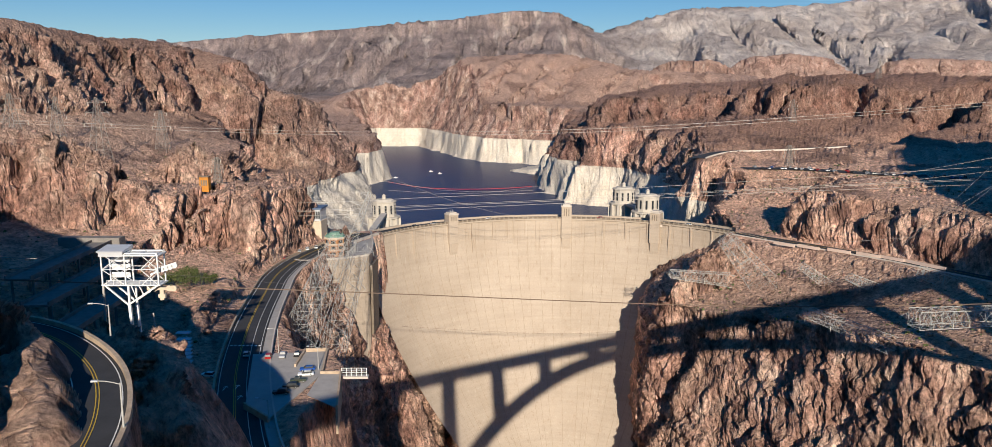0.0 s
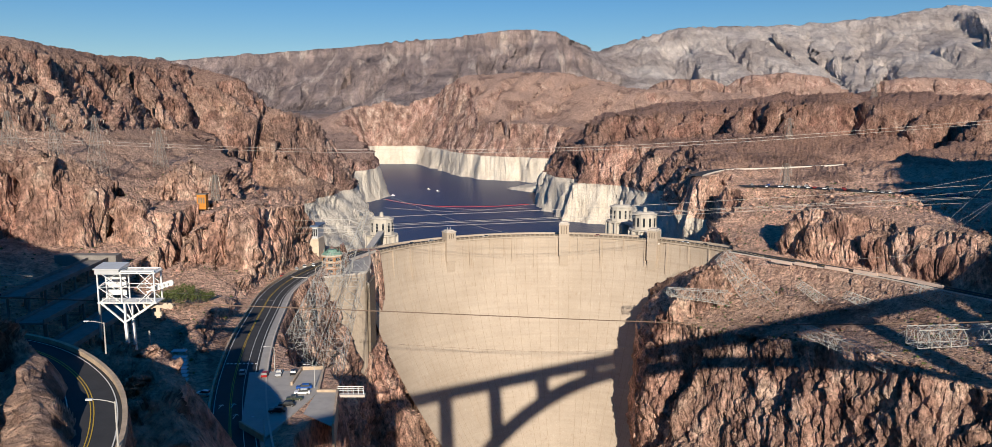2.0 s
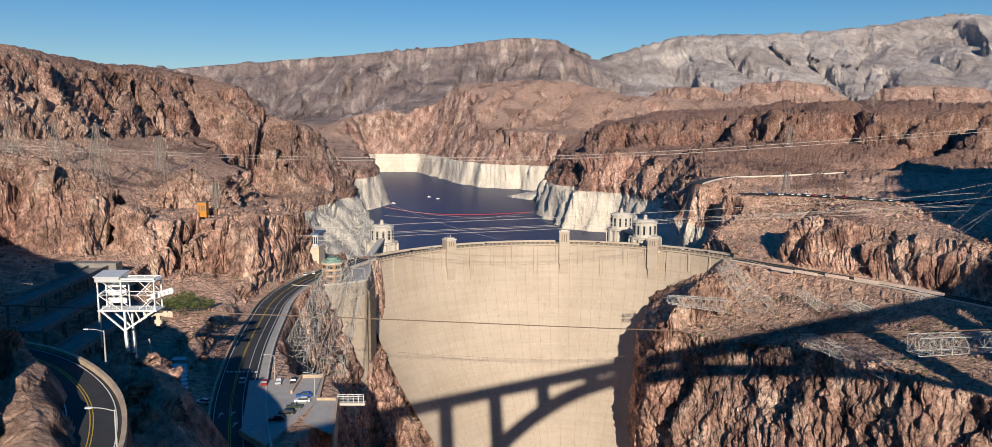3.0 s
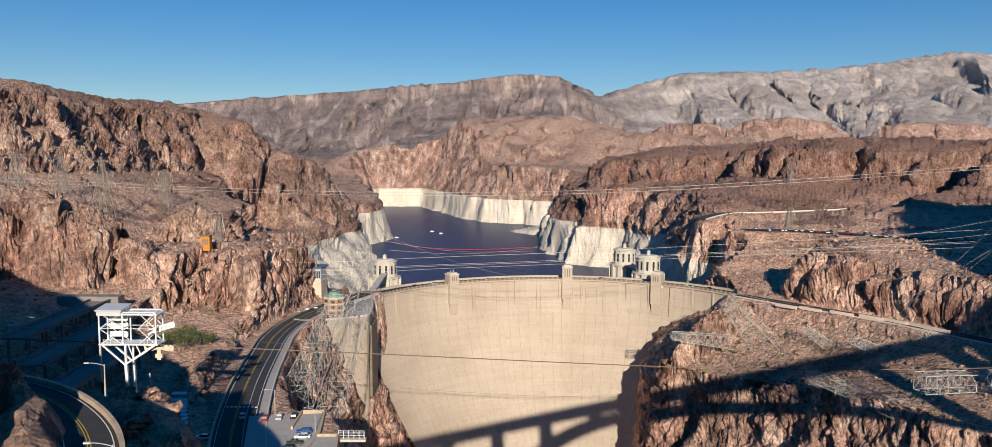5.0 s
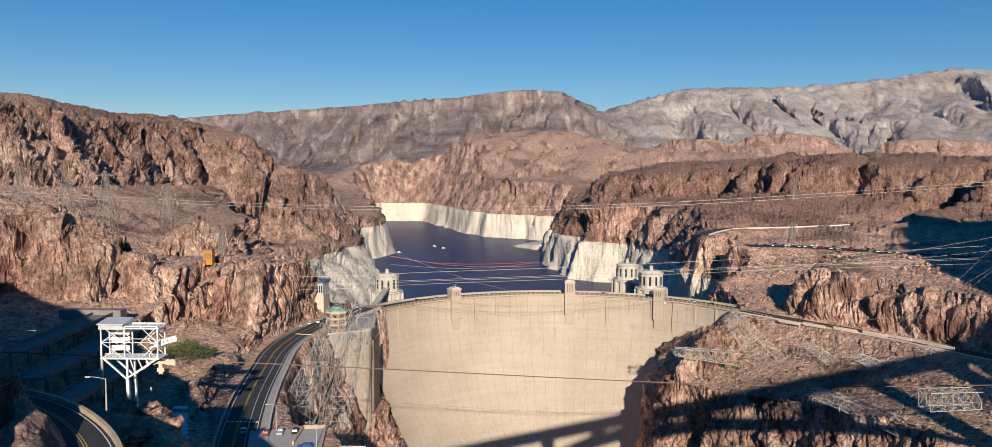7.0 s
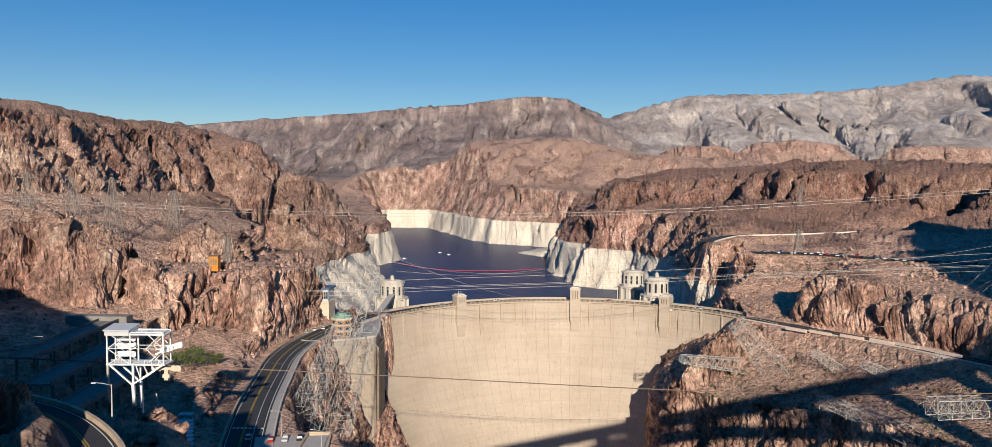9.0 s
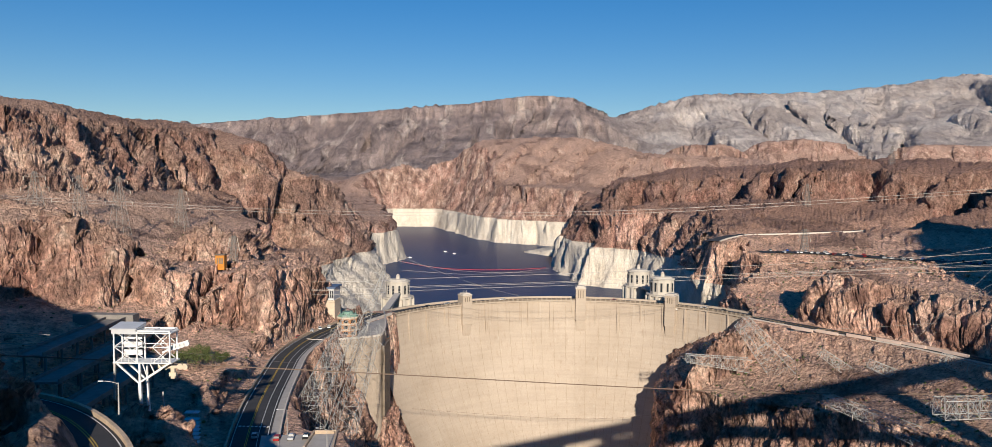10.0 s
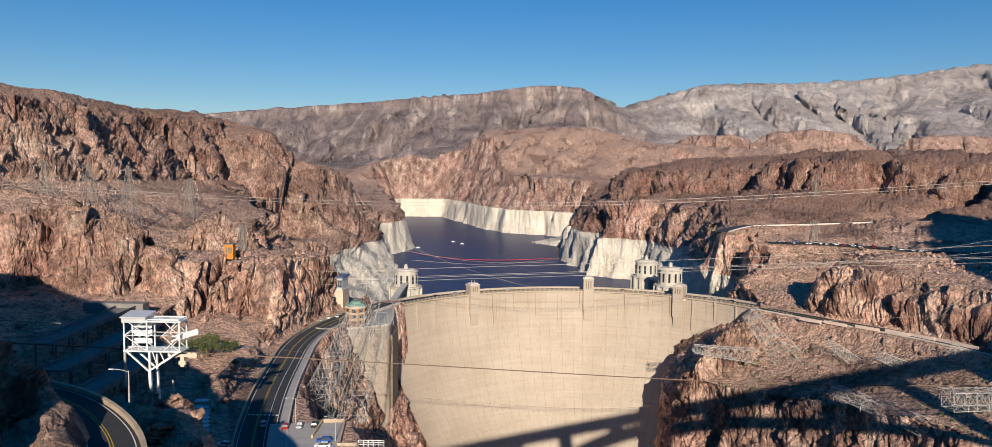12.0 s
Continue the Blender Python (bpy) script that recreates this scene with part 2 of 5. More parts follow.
    z = ridge(z, NV_MOUND, ([0, 6, 14], [0, 2, 9]), ([0, 8, 18], [0, 2, 9]), 2, 2, 10, 37)
    z = ridge(z, NV_FLANK, ([0, 2, 5, 30], [0, 2, 18, 75]), ([0, 30, 60], [0, 8, 60]), 1, 0.5, 14, 32)
    z = ridge(z, AZ_SHADE, ([0, 100, 200], [0, 60, 160]), ([0, 150, 260], [0, 120, 330]), 6, 20, 40, 36)
    # the lake's banks and the river's gorge
    lake = inside(x, y, LAKE) + 7 * vnoise(x / 26, y / 26, 0 * x, 40) + 3 * vnoise(x / 9, y / 9, 0 * x, 41)
    west = np.interp(-lake, [-30, 0, 16, 68, 95, 260], [-30, -1.5, 14, 56, 78, 260])
    steep = np.interp(-lake, [-30, 0, 5, 14, 22, 60, 260], [-30, -1.5, 12, 46, 52, 130, 600])
    east = np.interp(-lake, [-30, 0, 9, 30, 60, 260], [-30, -1.5, 14, 52, 90, 400])
    far_bank = ease(880, 1000, y)
    bank = np.where(x < 30, west + (steep - west) * far_bank, east + (steep - east) * far_bank)
    spit = inside(x, y, [(18, 1448), (48, 1380), (115, 1395), (115, 1470)])
    bank = np.where(spit > -6, np.minimum(bank, 3 + 0.25 * np.maximum(x - 20, 0) * 0.5), bank)
    z = np.where(lake > -260, np.minimum(z, bank), z)
    z = np.where((x > 60) & (x < 156) & (y > 440) & (y < 540), np.minimum(z, np.interp(x, [85, 93, 105, 125, 151, 156], [-20, 6, 23, 35, 50, 90])), z)
    gorge = inside(x, y, CANYON) + 2.4 * vnoise(x / 21, y / 21, 0 * x, 42) + 0.8 * vnoise(x / 8, y / 8, 0 * x, 43)
    east_wall = np.interp(gorge, [0, 4, 34, 70, 110], [0, 14, 82, 165, 215])
    east_wall = east_wall + (np.interp(gorge, [0, 3, 10, 18, 80], [0, 22, 90, 165, 215]) - east_wall) * ease(398, 428, y)
    z = z - np.where(x < 30, np.interp(gorge, [0, 3, 12, 27, 43, 80], [0, 20, 42, 98, 150, 215]), east_wall)
    toe = np.interp(x, [-84, -79, -68, -53, -35, 0], [40, 22, 8, -28, -72, -140])
    z = z + (toe - z) * ease(404, 426, y) * (1 - ease(500, 520, y)) * ease(-84, -80, x) * (1 - ease(-30, -10, x))
    for pts, half, deep in CLEFTS:
        d = along(x, y, pts)[0]
        floor = np.minimum(z, 60 + 0.12 * np.maximum(y - 380, 0))
        z = np.maximum(z - deep * (1 - ease(half * 0.4, half * 1.5, d)), floor)
    pad = inside(x, y, LOT)
    z = z + (58.6 - z) * ease(-4, 0, pad)
    for pts, half, soft in ((ROAD_MAIN, 9.6, 3.5), (ROAD_CURVE, 4.3, 2.6), (ROAD_AZ, 6, 8), (ROAD_HIGH, 8, 25), (ROAD_LOT, 10, 20)):
        d, s, h, side = along(x, y, pts)
        w = 1 - ease(half, half + np.where((side < 0) & (soft == 3.5), 10.0, soft), d)
        w = w * ease(4, 24, -lake)
        z = z + (h - 0.35 - z) * w
    z = ridge(z, AZ_KNOB, ([0, 5, 9, 14], [0, 3, 12, 60]), ([0, 4, 7, 12], [0, 4, 16, 90]), 2, 2, 9, 35)
    z = ridge(z, NV_SPUR, ([0, 5, 9, 24], [0, 2, 8, 38]), ([0, 4, 8, 24], [0, 2, 8, 38]), 2, 2, 9, 33)
    z = ridge(z, NV_NEAR, ([0, 8, 30], [0, 4, 14]), ([0, 2.0, 4.0, 7], [0, 1.0, 4, 12]), 1, 0.8, 6, 34)
    return z


def build_ground():
    inner = np.radians(np.linspace(-36, 36, 1250))
    outer = np.radians(np.linspace(36, 324, 90)[1:-1])
    az = np.concatenate([inner, outer])
    rows = 880
    r0 = np.exp(np.linspace(math.log(12), math.log(4900), 1100))
    few = np.concatenate([np.linspace(0, 1249, 526), np.arange(1250, len(az))])
    key = np.interp(few, np.arange(len(az)), az)
    X, Y = np.sin(key)[:, None] * r0, np.cos(key)[:, None] * r0
    Z = land(X, Y)
    dr, dz = np.diff(r0)[None, :], np.diff(Z, axis=1)
    w = np.sqrt((0.35 * dr) ** 2 + dz ** 2) / r0[None, 1:] + 0.0006
    w = w * np.where(r0[1:] < 120, 0.5, 1.0)
    for _ in range(50):
        w[1:-1] = (w[:-2] + w[1:-1] + w[2:]) / 3
    c = np.concatenate([np.zeros((len(key), 1)), np.cumsum(w, axis=1)], axis=1)
    c /= c[:, -1:]
    q = np.linspace(0, 1, rows)
    R = np.array([np.interp(q, ci, r0) for ci in c])
    R = np.array([np.interp(np.arange(len(az)), few, R[:, j]) for j in range(rows)]).T
    X, Y = np.sin(az)[:, None] * R, np.cos(az)[:, None] * R
    Z = land(X, Y)
    # crags: fissured relief pushed out along the slope
    P = np.stack([X, Y, Z], -1)
    du, dv = np.gradient(P, axis=0), np.gradient(P, axis=1)
    N = np.cross(du, dv)
    N /= np.linalg.norm(N, axis=-1, keepdims=True) + 1e-9
    N *= np.sign(N[..., 2:3] + 1e-9)
    steep = 1 - np.abs(N[..., 2])
    calm = np.ones(Z.shape)
    for pts, half in ((ROAD_MAIN, 10), (ROAD_CURVE, 5), (ROAD_AZ, 8), (ROAD_HIGH, 8), (ROAD_LOT, 10)):
        calm *= ease(half, half + 4, along(X, Y, pts)[0])
    calm *= 1 - ease(-26, -5, inside(X, Y, LOT))
    cliff = ease(0.06, 0.32, steep)
    worn = 1 - 0.6 * (Y > 570) * (1 - ease(44, 52, Z))       # smoother where the lake stood
    tame = 1 - 0.6 * ease(40, 90, -X) * ease(410, 450, Y) * (1 - ease(900, 1000, Y))
    D = np.zeros(Z.shape)
    wx = X + 2 * vnoise(X / 38, Y / 38, Z / 38, 50)
    wy = Y + 2 * vnoise(X / 38, Y / 38, Z / 38, 51)
    for i, (lam, amp, flat, kind) in enumerate(((120, 5.5, 0.5, "ridged"), (52, 3.6, 0.35, "ridged"), (27, 3.4, 0.12, "blocks"), (21, 1.3, 0.4, "ridged"), (12, 2.3, 0.12, "blocks"), (9, 0.7, 0.5, "ridged"),
                                                (5.5, 1.45, 0.2, "blocks"), (4, 0.5, 0.6, "ridged"), (2.6, 0.85, 0.35, "blocks"), (1.6, 0.4, 0.7, "soft"))):
        keep = ease(0.002, 0.0045, lam / R) * (1 - ease(0.09, 0.2, lam / R))
        flat = np.maximum(flat * (0.45 + 0.55 * ease(350, 500, R)), 0.45 * tame * ease(450, 800, R)) if lam < 30 else flat
        w = keep * (flat + (1 - flat) * cliff) * calm * worn
        pick = np.nonzero(w > 0.02)
        if not len(pick[0]):
            continue
        qx, qy, qz = wx[pick] / lam, wy[pick] / lam, Z[pick] / (lam * (1.0 if kind == "blocks" else 1.6))
        if kind == "blocks":
            v = facets(qx, qy, qz, 60 + 9 * i)
        else:
            v = vnoise(qx, qy, qz, 60 + 9 * i)
            v = 1.0 - 2.8 * np.abs(v) if kind == "ridged" else v
        D[pick] += amp * v * w[pick] * ((0.6 if lam > 8 else 0.85) + (0.4 if lam > 8 else 0.15) * ease(380, 800, R[pick]) + (0.5 if lam < 8 else 0.0) * (1 - ease(140, 220, R[pick])))
    # gullies down the far table and folds in the far range
    far = ease(2700, 3200, R)
    pick = np.nonzero(far > 0.01)
    fx, fy, fz = X[pick], Y[pick], Z[pick]
    bend = fx + 40 * vnoise(fx / 160, fz / 120, 0 * fx, 90)
    table = sum(a * (1 - 3.0 * np.abs(vnoise(bend / w, fz / (w * 4), 0 * fx, 91 + k))) for k, (w, a) in enumerate(((150, 20), (62, 12), (28, 5))))
    folds = sum(a * (1 - 3.0 * np.abs(vnoise((fx + 0.5 * fz) / w, fy / w, fz / (w * 1.5), 95 + k))) for k, (w, a) in enumerate(((420, 22), (180, 15), (80, 10), (36, 6))))
    D[pick] += far[pick] * cliff[pick] * np.where(fx - 0.6 * (fz - 300) < 560, table, folds)
    P = P + N * D[..., None]
    n, m = len(az), rows
    verts = P.reshape(-1, 3)
    i = np.arange(n)[:, None] * m
    j = np.arange(m - 1)[None, :]
    k = (np.arange(n)[:, None] + 1) % n * m
    faces = np.stack([i + j, i + j + 1, k + j + 1, k + j], -1).reshape(-1, 4)
    me = bpy.data.meshes.new("ground")
    me.vertices.add(len(verts))
    me.vertices.foreach_set("co", verts.astype(np.float32).ravel())
    me.loops.add(faces.size)
    me.loops.foreach_set("vertex_index", faces[:, ::-1].astype(np.int32).ravel())
    me.polygons.add(len(faces))
    me.polygons.foreach_set("loop_start", np.arange(0, faces.size, 4, dtype=np.int32))
    me.update(calc_edges=True)
    return me


def rock_material():
    m, n, l, b = material("desert_rock", 0.95)
    geo = n.new("ShaderNodeNewGeometry")
    sep = n.new("ShaderNodeSeparateXYZ")
    l.new(geo.outputs["Position"], sep.inputs[0])
    nrm = n.new("ShaderNodeSeparateXYZ")
    l.new(geo.outputs["Normal"], nrm.inputs[0])
    big = spread(n, l, 0.012, detail=5)
    mid = spread(n, l, 0.06, (1, 1, 0.6), detail=9, rough=0.66, distort=0.08)
    fine = spread(n, l, 0.5, (1, 1, 0.7), detail=8, rough=0.72)
    # rock colours with blue raised a little in place of thin haze
    rock = ramp(n, l, mid, [(0.37, (0.17, 0.105, 0.088)), (0.455, (0.36, 0.225, 0.168)), (0.54, (0.50, 0.33, 0.25)), (0.63, (0.70, 0.53, 0.41))])
    red = ramp(n, l, mid, [(0.37, (0.24, 0.13, 0.10)), (0.5, (0.52, 0.31, 0.235)), (0.63, (0.72, 0.50, 0.39))])
    col = mix(n, l, ramp(n, l, big, [(0.44, (0, 0, 0)), (0.56, (1, 1, 1))]), rock, red)
    talus = ramp(n, l, fine, [(0.3, (0.45, 0.28, 0.205)), (0.7, (0.64, 0.435, 0.325))])
    loose = ramp(n, l, nrm.outputs[2], [(0.62, (0, 0, 0)), (0.85, (1, 1, 1))])
    col = mix(n, l, loose, col, talus)
    # far lava-capped table and far limestone range, coloured paler to stand for haze
    y = sep.outputs[1]
    lava = ramp(n, l, spread(n, l, 0.006, (1, 1, 2.5), detail=8), [(0.35, (0.22, 0.175, 0.17)), (0.6, (0.34, 0.27, 0.255)), (0.75, (0.46, 0.36, 0.32))])
    fans = spread(n, l, 0.014, (1, 0.3, 0.16), detail=5, distort=0.3)
    lava = mix(n, l, ramp(n, l, fans, [(0.55, (0, 0, 0)), (0.64, (0.9, 0.9, 0.9))]), lava, (0.56, 0.47, 0.42))
    beds = spread(n, l, 0.03, (0.05, 0.05, 1.2), detail=4)
    lava = mix(n, l, 1.0, lava, ramp(n, l, beds, [(0.35, (0.9, 0.89, 0.9)), (0.62, (1.08, 1.07, 1.06))]), "MULTIPLY")
    lime = ramp(n, l, spread(n, l, 0.004, (1, 1, 2), detail=9), [(0.4, (0.45, 0.38, 0.345)), (0.5, (0.55, 0.475, 0.435)), (0.6, (0.66, 0.585, 0.535))])
    # noise stretched in y and z makes the far colours darker and lighter
    far_tone = spread(n, l, 0.02, (1, 0.4, 0.3), detail=9, rough=0.7, distort=0.8)
    lime = mix(n, l, 1.0, lime, ramp(n, l, far_tone, [(0.36, (0.75, 0.74, 0.76)), (0.5, (1, 1, 1)), (0.64, (1.2, 1.19, 1.17))]), "MULTIPLY")
    lava = mix(n, l, 0.8, lava, ramp(n, l, far_tone, [(0.36, (0.55, 0.54, 0.56)), (0.5, (1, 1, 1)), (0.64, (1.3, 1.25, 1.2))]), "MULTIPLY")
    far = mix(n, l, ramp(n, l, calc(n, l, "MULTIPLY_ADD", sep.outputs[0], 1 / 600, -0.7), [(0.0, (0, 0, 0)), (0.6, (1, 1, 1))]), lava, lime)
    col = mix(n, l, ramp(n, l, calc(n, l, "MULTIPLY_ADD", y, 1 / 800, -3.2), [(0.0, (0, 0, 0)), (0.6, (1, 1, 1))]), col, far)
    # rock darker past y 665, then bluer, with haze put into the colour
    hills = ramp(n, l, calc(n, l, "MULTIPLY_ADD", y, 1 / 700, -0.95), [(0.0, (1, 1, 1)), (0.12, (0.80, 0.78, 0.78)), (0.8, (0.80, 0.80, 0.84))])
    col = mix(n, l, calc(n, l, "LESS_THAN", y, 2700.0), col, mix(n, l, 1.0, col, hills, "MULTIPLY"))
    # dark weathered caps and a darker unit on the far bank
    cap = calc(n, l, "MULTIPLY_ADD", mid, 110.0, sep.outputs[2])
    cap = calc(n, l, "MULTIPLY", ramp(n, l, calc(n, l, "MULTIPLY_ADD", cap, 1 / 60, -3.25), [(0.0, (0, 0, 0)), (0.8, (0.55, 0.55, 0.55))]), calc(n, l, "LESS_THAN", y, 1150.0))
    low = ramp(n, l, calc(n, l, "MULTIPLY_ADD", calc(n, l, "MULTIPLY_ADD", mid, 24.0, sep.outputs[2]), 1 / 60, -1.3), [(0.3, (1, 1, 1)), (0.65, (0, 0, 0))])
    low = calc(n, l, "MULTIPLY", low, ramp(n, l, calc(n, l, "MULTIPLY_ADD", calc(n, l, "MULTIPLY_ADD", calc(n, l, "LESS_THAN", sep.outputs[0], 30.0), 330.0, y), 1 / 700, -0.58), [(0.0, (0, 0, 0)), (0.06, (1, 1, 1)), (0.9, (1, 1, 1)), (1.0, (0, 0, 0))]))
    unit = calc(n, l, "MULTIPLY", ramp(n, l, calc(n, l, "MULTIPLY_ADD", y, 1 / 900, -0.72), [(0.0, (0, 0, 0)), (0.08, (1, 1, 1)), (0.85, (1, 1, 1)), (1.0, (0, 0, 0))]), calc(n, l, "GREATER_THAN", sep.outputs[0], 60.0))
    unit = calc(n, l, "MULTIPLY", unit, calc(n, l, "SUBTRACT", 1.0, low))
    col = mix(n, l, cap, col, mix(n, l, 1.0, col, (0.55, 0.50, 0.50), "MULTIPLY"))
    col = mix(n, l, unit, col, mix(n, l, 1.0, col, (0.76, 0.70, 0.69), "MULTIPLY"))
    col = mix(n, l, low, col, mix(n, l, 1.0, col, (1.27, 1.22, 1.20), "MULTIPLY"))
    # mineral crust below the old water line
    wob = calc(n, l, "MULTIPLY_ADD", fine, 2.5, sep.outputs[2])
    ring = calc(n, l, "LESS_THAN", wob, calc(n, l, "MULTIPLY_ADD", calc(n, l, "GREATER_THAN", y, 880.0), -5.5, 55.5))
    up = calc(n, l, "GREATER_THAN", y, 570.0)
    patch = spread(n, l, 0.02, (1, 1, 0.6), detail=6, rough=0.6, distort=0.6)
    varnish = mix(n, l, fine, (0.10, 0.06, 0.05), (0.30, 0.18, 0.14))
    old = calc(n, l, "MULTIPLY", ramp(n, l, patch, [(0.53, (0, 0, 0)), (0.62, (0.75, 0.75, 0.75))]), calc(n, l, "LESS_THAN", y, 2600.0))
    col = mix(n, l, old, col, varnish)
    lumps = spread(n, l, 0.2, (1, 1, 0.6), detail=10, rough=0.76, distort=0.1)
    # low parts of the bump noise coloured darker, high parts lighter
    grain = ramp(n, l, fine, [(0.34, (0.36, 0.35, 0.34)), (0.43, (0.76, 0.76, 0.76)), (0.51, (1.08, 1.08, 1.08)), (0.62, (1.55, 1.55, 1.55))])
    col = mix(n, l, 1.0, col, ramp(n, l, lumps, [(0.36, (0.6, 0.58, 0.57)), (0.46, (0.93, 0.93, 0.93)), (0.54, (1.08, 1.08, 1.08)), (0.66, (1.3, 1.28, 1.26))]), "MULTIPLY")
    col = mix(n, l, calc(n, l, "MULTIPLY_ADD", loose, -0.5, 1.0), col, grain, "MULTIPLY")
    crust = ramp(n, l, mid, [(0.3, (0.50, 0.43, 0.345)), (0.45, (0.60, 0.525, 0.43)), (0.75, (0.68, 0.62, 0.53))])
    crust = mix(n, l, 0.3, crust, grain, "MULTIPLY")
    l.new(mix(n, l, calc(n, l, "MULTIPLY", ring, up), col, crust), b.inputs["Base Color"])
    crack = spread(n, l, 0.22, (1, 1, 0.45), kind="cracks")
    crack = calc(n, l, "MINIMUM", crack, 0.12)
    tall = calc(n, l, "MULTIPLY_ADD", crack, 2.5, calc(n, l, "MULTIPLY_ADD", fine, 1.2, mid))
    coarse = spread(n, l, 0.016, (1, 0.6, 0.5), detail=9, rough=0.68, distort=0.5)
    outer = calc(n, l, "GREATER_THAN", y, 2700.0)
    outer = calc(n, l, "MULTIPLY", calc(n, l, "MULTIPLY", coarse, outer), 24.0)
    tall = calc(n, l, "MULTIPLY", tall, calc(n, l, "MULTIPLY_ADD", calc(n, l, "MULTIPLY", ring, up), -0.6, 1.0))
    bump(n, l, b, calc(n, l, "ADD", tall, outer), 1.0, 2.8)
    return m


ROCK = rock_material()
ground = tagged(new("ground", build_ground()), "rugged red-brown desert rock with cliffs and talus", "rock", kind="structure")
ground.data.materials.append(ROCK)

# ---------------------------------------------------------------- helpers for meshes
def part(name, bm, mat, parent=None, label=""):
    me = bpy.data.meshes.new(name)
    bm.to_mesh(me)
    bm.free()
    if mat:
        me.materials.append(mat)
    ob = new(name, me)
    if parent:
        ob.parent = parent
    if label:
        ob["label"] = label
    return ob


def box(bm, lo, hi, turn=None):
    c = [(a + b) / 2 for a, b in zip(lo, hi)]
    m = Matrix.Translation(c) @ Matrix.Diagonal((*(b - a for a, b in zip(lo, hi)), 1))
    return bmesh.ops.create_cube(bm, size=1, matrix=(turn @ m) if turn else m)["verts"]


def beam(bm, a, b, w, h=None):
    """A square bar from a to b."""
    a, b = Vector(a), Vector(b)
    d = b - a
    q = d.to_track_quat("Z", "Y").to_matrix().to_4x4()
    m = Matrix.Translation((a + b) / 2) @ q @ Matrix.Diagonal((w, h or w, d.length, 1))
    return bmesh.ops.create_cube(bm, size=1, matrix=m)["verts"]


def sheet(name, grid, mat, parent=None, label="", shut=False):
    """A mesh from a grid of points (rows by columns by 3)."""
    g = np.asarray(grid, float)
    a, b = g.shape[:2]
    faces = [(i * b + j, i * b + j + 1, (i + 1) * b + j + 1, (i + 1) * b + j) for i in range(a - 1) for j in range(b - 1)]
    me = bpy.data.meshes.new(name)
    me.from_pydata([tuple(p) for p in g.reshape(-1, 3)], [], faces)
    me.materials.append(mat)
    ob = new(name, me)
    if parent:
        ob.parent = parent
    if label:
        ob["label"] = label
    return ob


def smooth_line(pts, step=3.0):
    """A denser line through the points, rounded at its corners."""
    p = np.array(pts, float)
    for _ in range(3):
        q = np.empty((2 * len(p), p.shape[1]))
        q[0::2], q[1::2] = p, p
        mid_a, mid_b = 0.75 * p[:-1] + 0.25 * p[1:], 0.25 * p[:-1] + 0.75 * p[1:]
        q = np.empty((2 * len(p), p.shape[1]))
        q[0], q[-1] = p[0], p[-1]
        q[1:-1:2], q[2:-1:2] = mid_a, mid_b
        p = q
    s = np.concatenate([[0], np.cumsum(np.linalg.norm(np.diff(p, axis=0), axis=1))])
    t = np.arange(0, s[-1], step)
    return np.stack([np.interp(t, s, p[:, k]) for k in range(p.shape[1])], 1)


def ribbon(line, offsets, lift=0.0):
    """Rows of points beside a line: offsets to its right, and heights above it."""
    d = np.gradient(line[:, :2], axis=0)
    d /= np.linalg.norm(d, axis=1, keepdims=True)
    right = np.stack([d[:, 1], -d[:, 0]], 1)
    rows = []
    for off, up in offsets:
        p = line.copy()
        p[:, :2] += right * off
        p[:, 2] += up + lift
        rows.append(p)
    return np.stack(rows, 1)


CONCRETE = simple("dam_concrete", (0.56, 0.46, 0.34), 0.9, vary=0.12, scale=0.05, grain=0.05)
ASPHALT = simple("asphalt", (0.05, 0.05, 0.052), 0.9, vary=0.2, scale=0.3, grain=0.01)
PALE = simple("pale_concrete", (0.55, 0.49, 0.42), 0.9, vary=0.12, scale=0.2, grain=0.02)

# ---------------------------------------------------------------- water
def water_material():
    m, n, l, b = material("lake_water", 0.3)
    b.inputs["Base Color"].default_value = (0.006, 0.03, 0.10, 1)
    b.inputs["Specular IOR Level"].default_value = 0.07
    b.inputs["IOR"].default_value = 1.33
    h = spread(n, l, 0.35, (1, 0.4, 1), detail=4)
    bump(n, l, b, h, 0.8, 1.0)
    return m


DAM_X, DAM_Y, DAM_R = 40.5, 416.0, 139.0
shore = [radians(-70 + 140 * i / 40) for i in range(41)]
lake_sheet = [[(DAM_X + (DAM_R + 1) * math.sin(q) * (1 - k) + k * (-120 + 700 * math.sin(q)), (DAM_Y + (DAM_R + 1) * math.cos(q)) * (1 - k) + k * 2250, LAKE_Z) for q in shore] for k in (0, 0.1, 0.25, 0.5, 1)]
tagged(sheet("water", lake_sheet, water_material()), "deep blue lake water with a light ripple", "lake", kind="structure")

# ---------------------------------------------------------------- the dam


def dam_point(a, r, z):
    return (DAM_X + r * math.sin(a), DAM_Y + r * math.cos(a), z)


def face_radius(z):
    return DAM_R - 11 - 0.031 * max(0.0, CREST_Z - 9 - z) ** 1.6


A0, A1 = radians(-68), radians(70)
WALL_R = DAM_R - 11


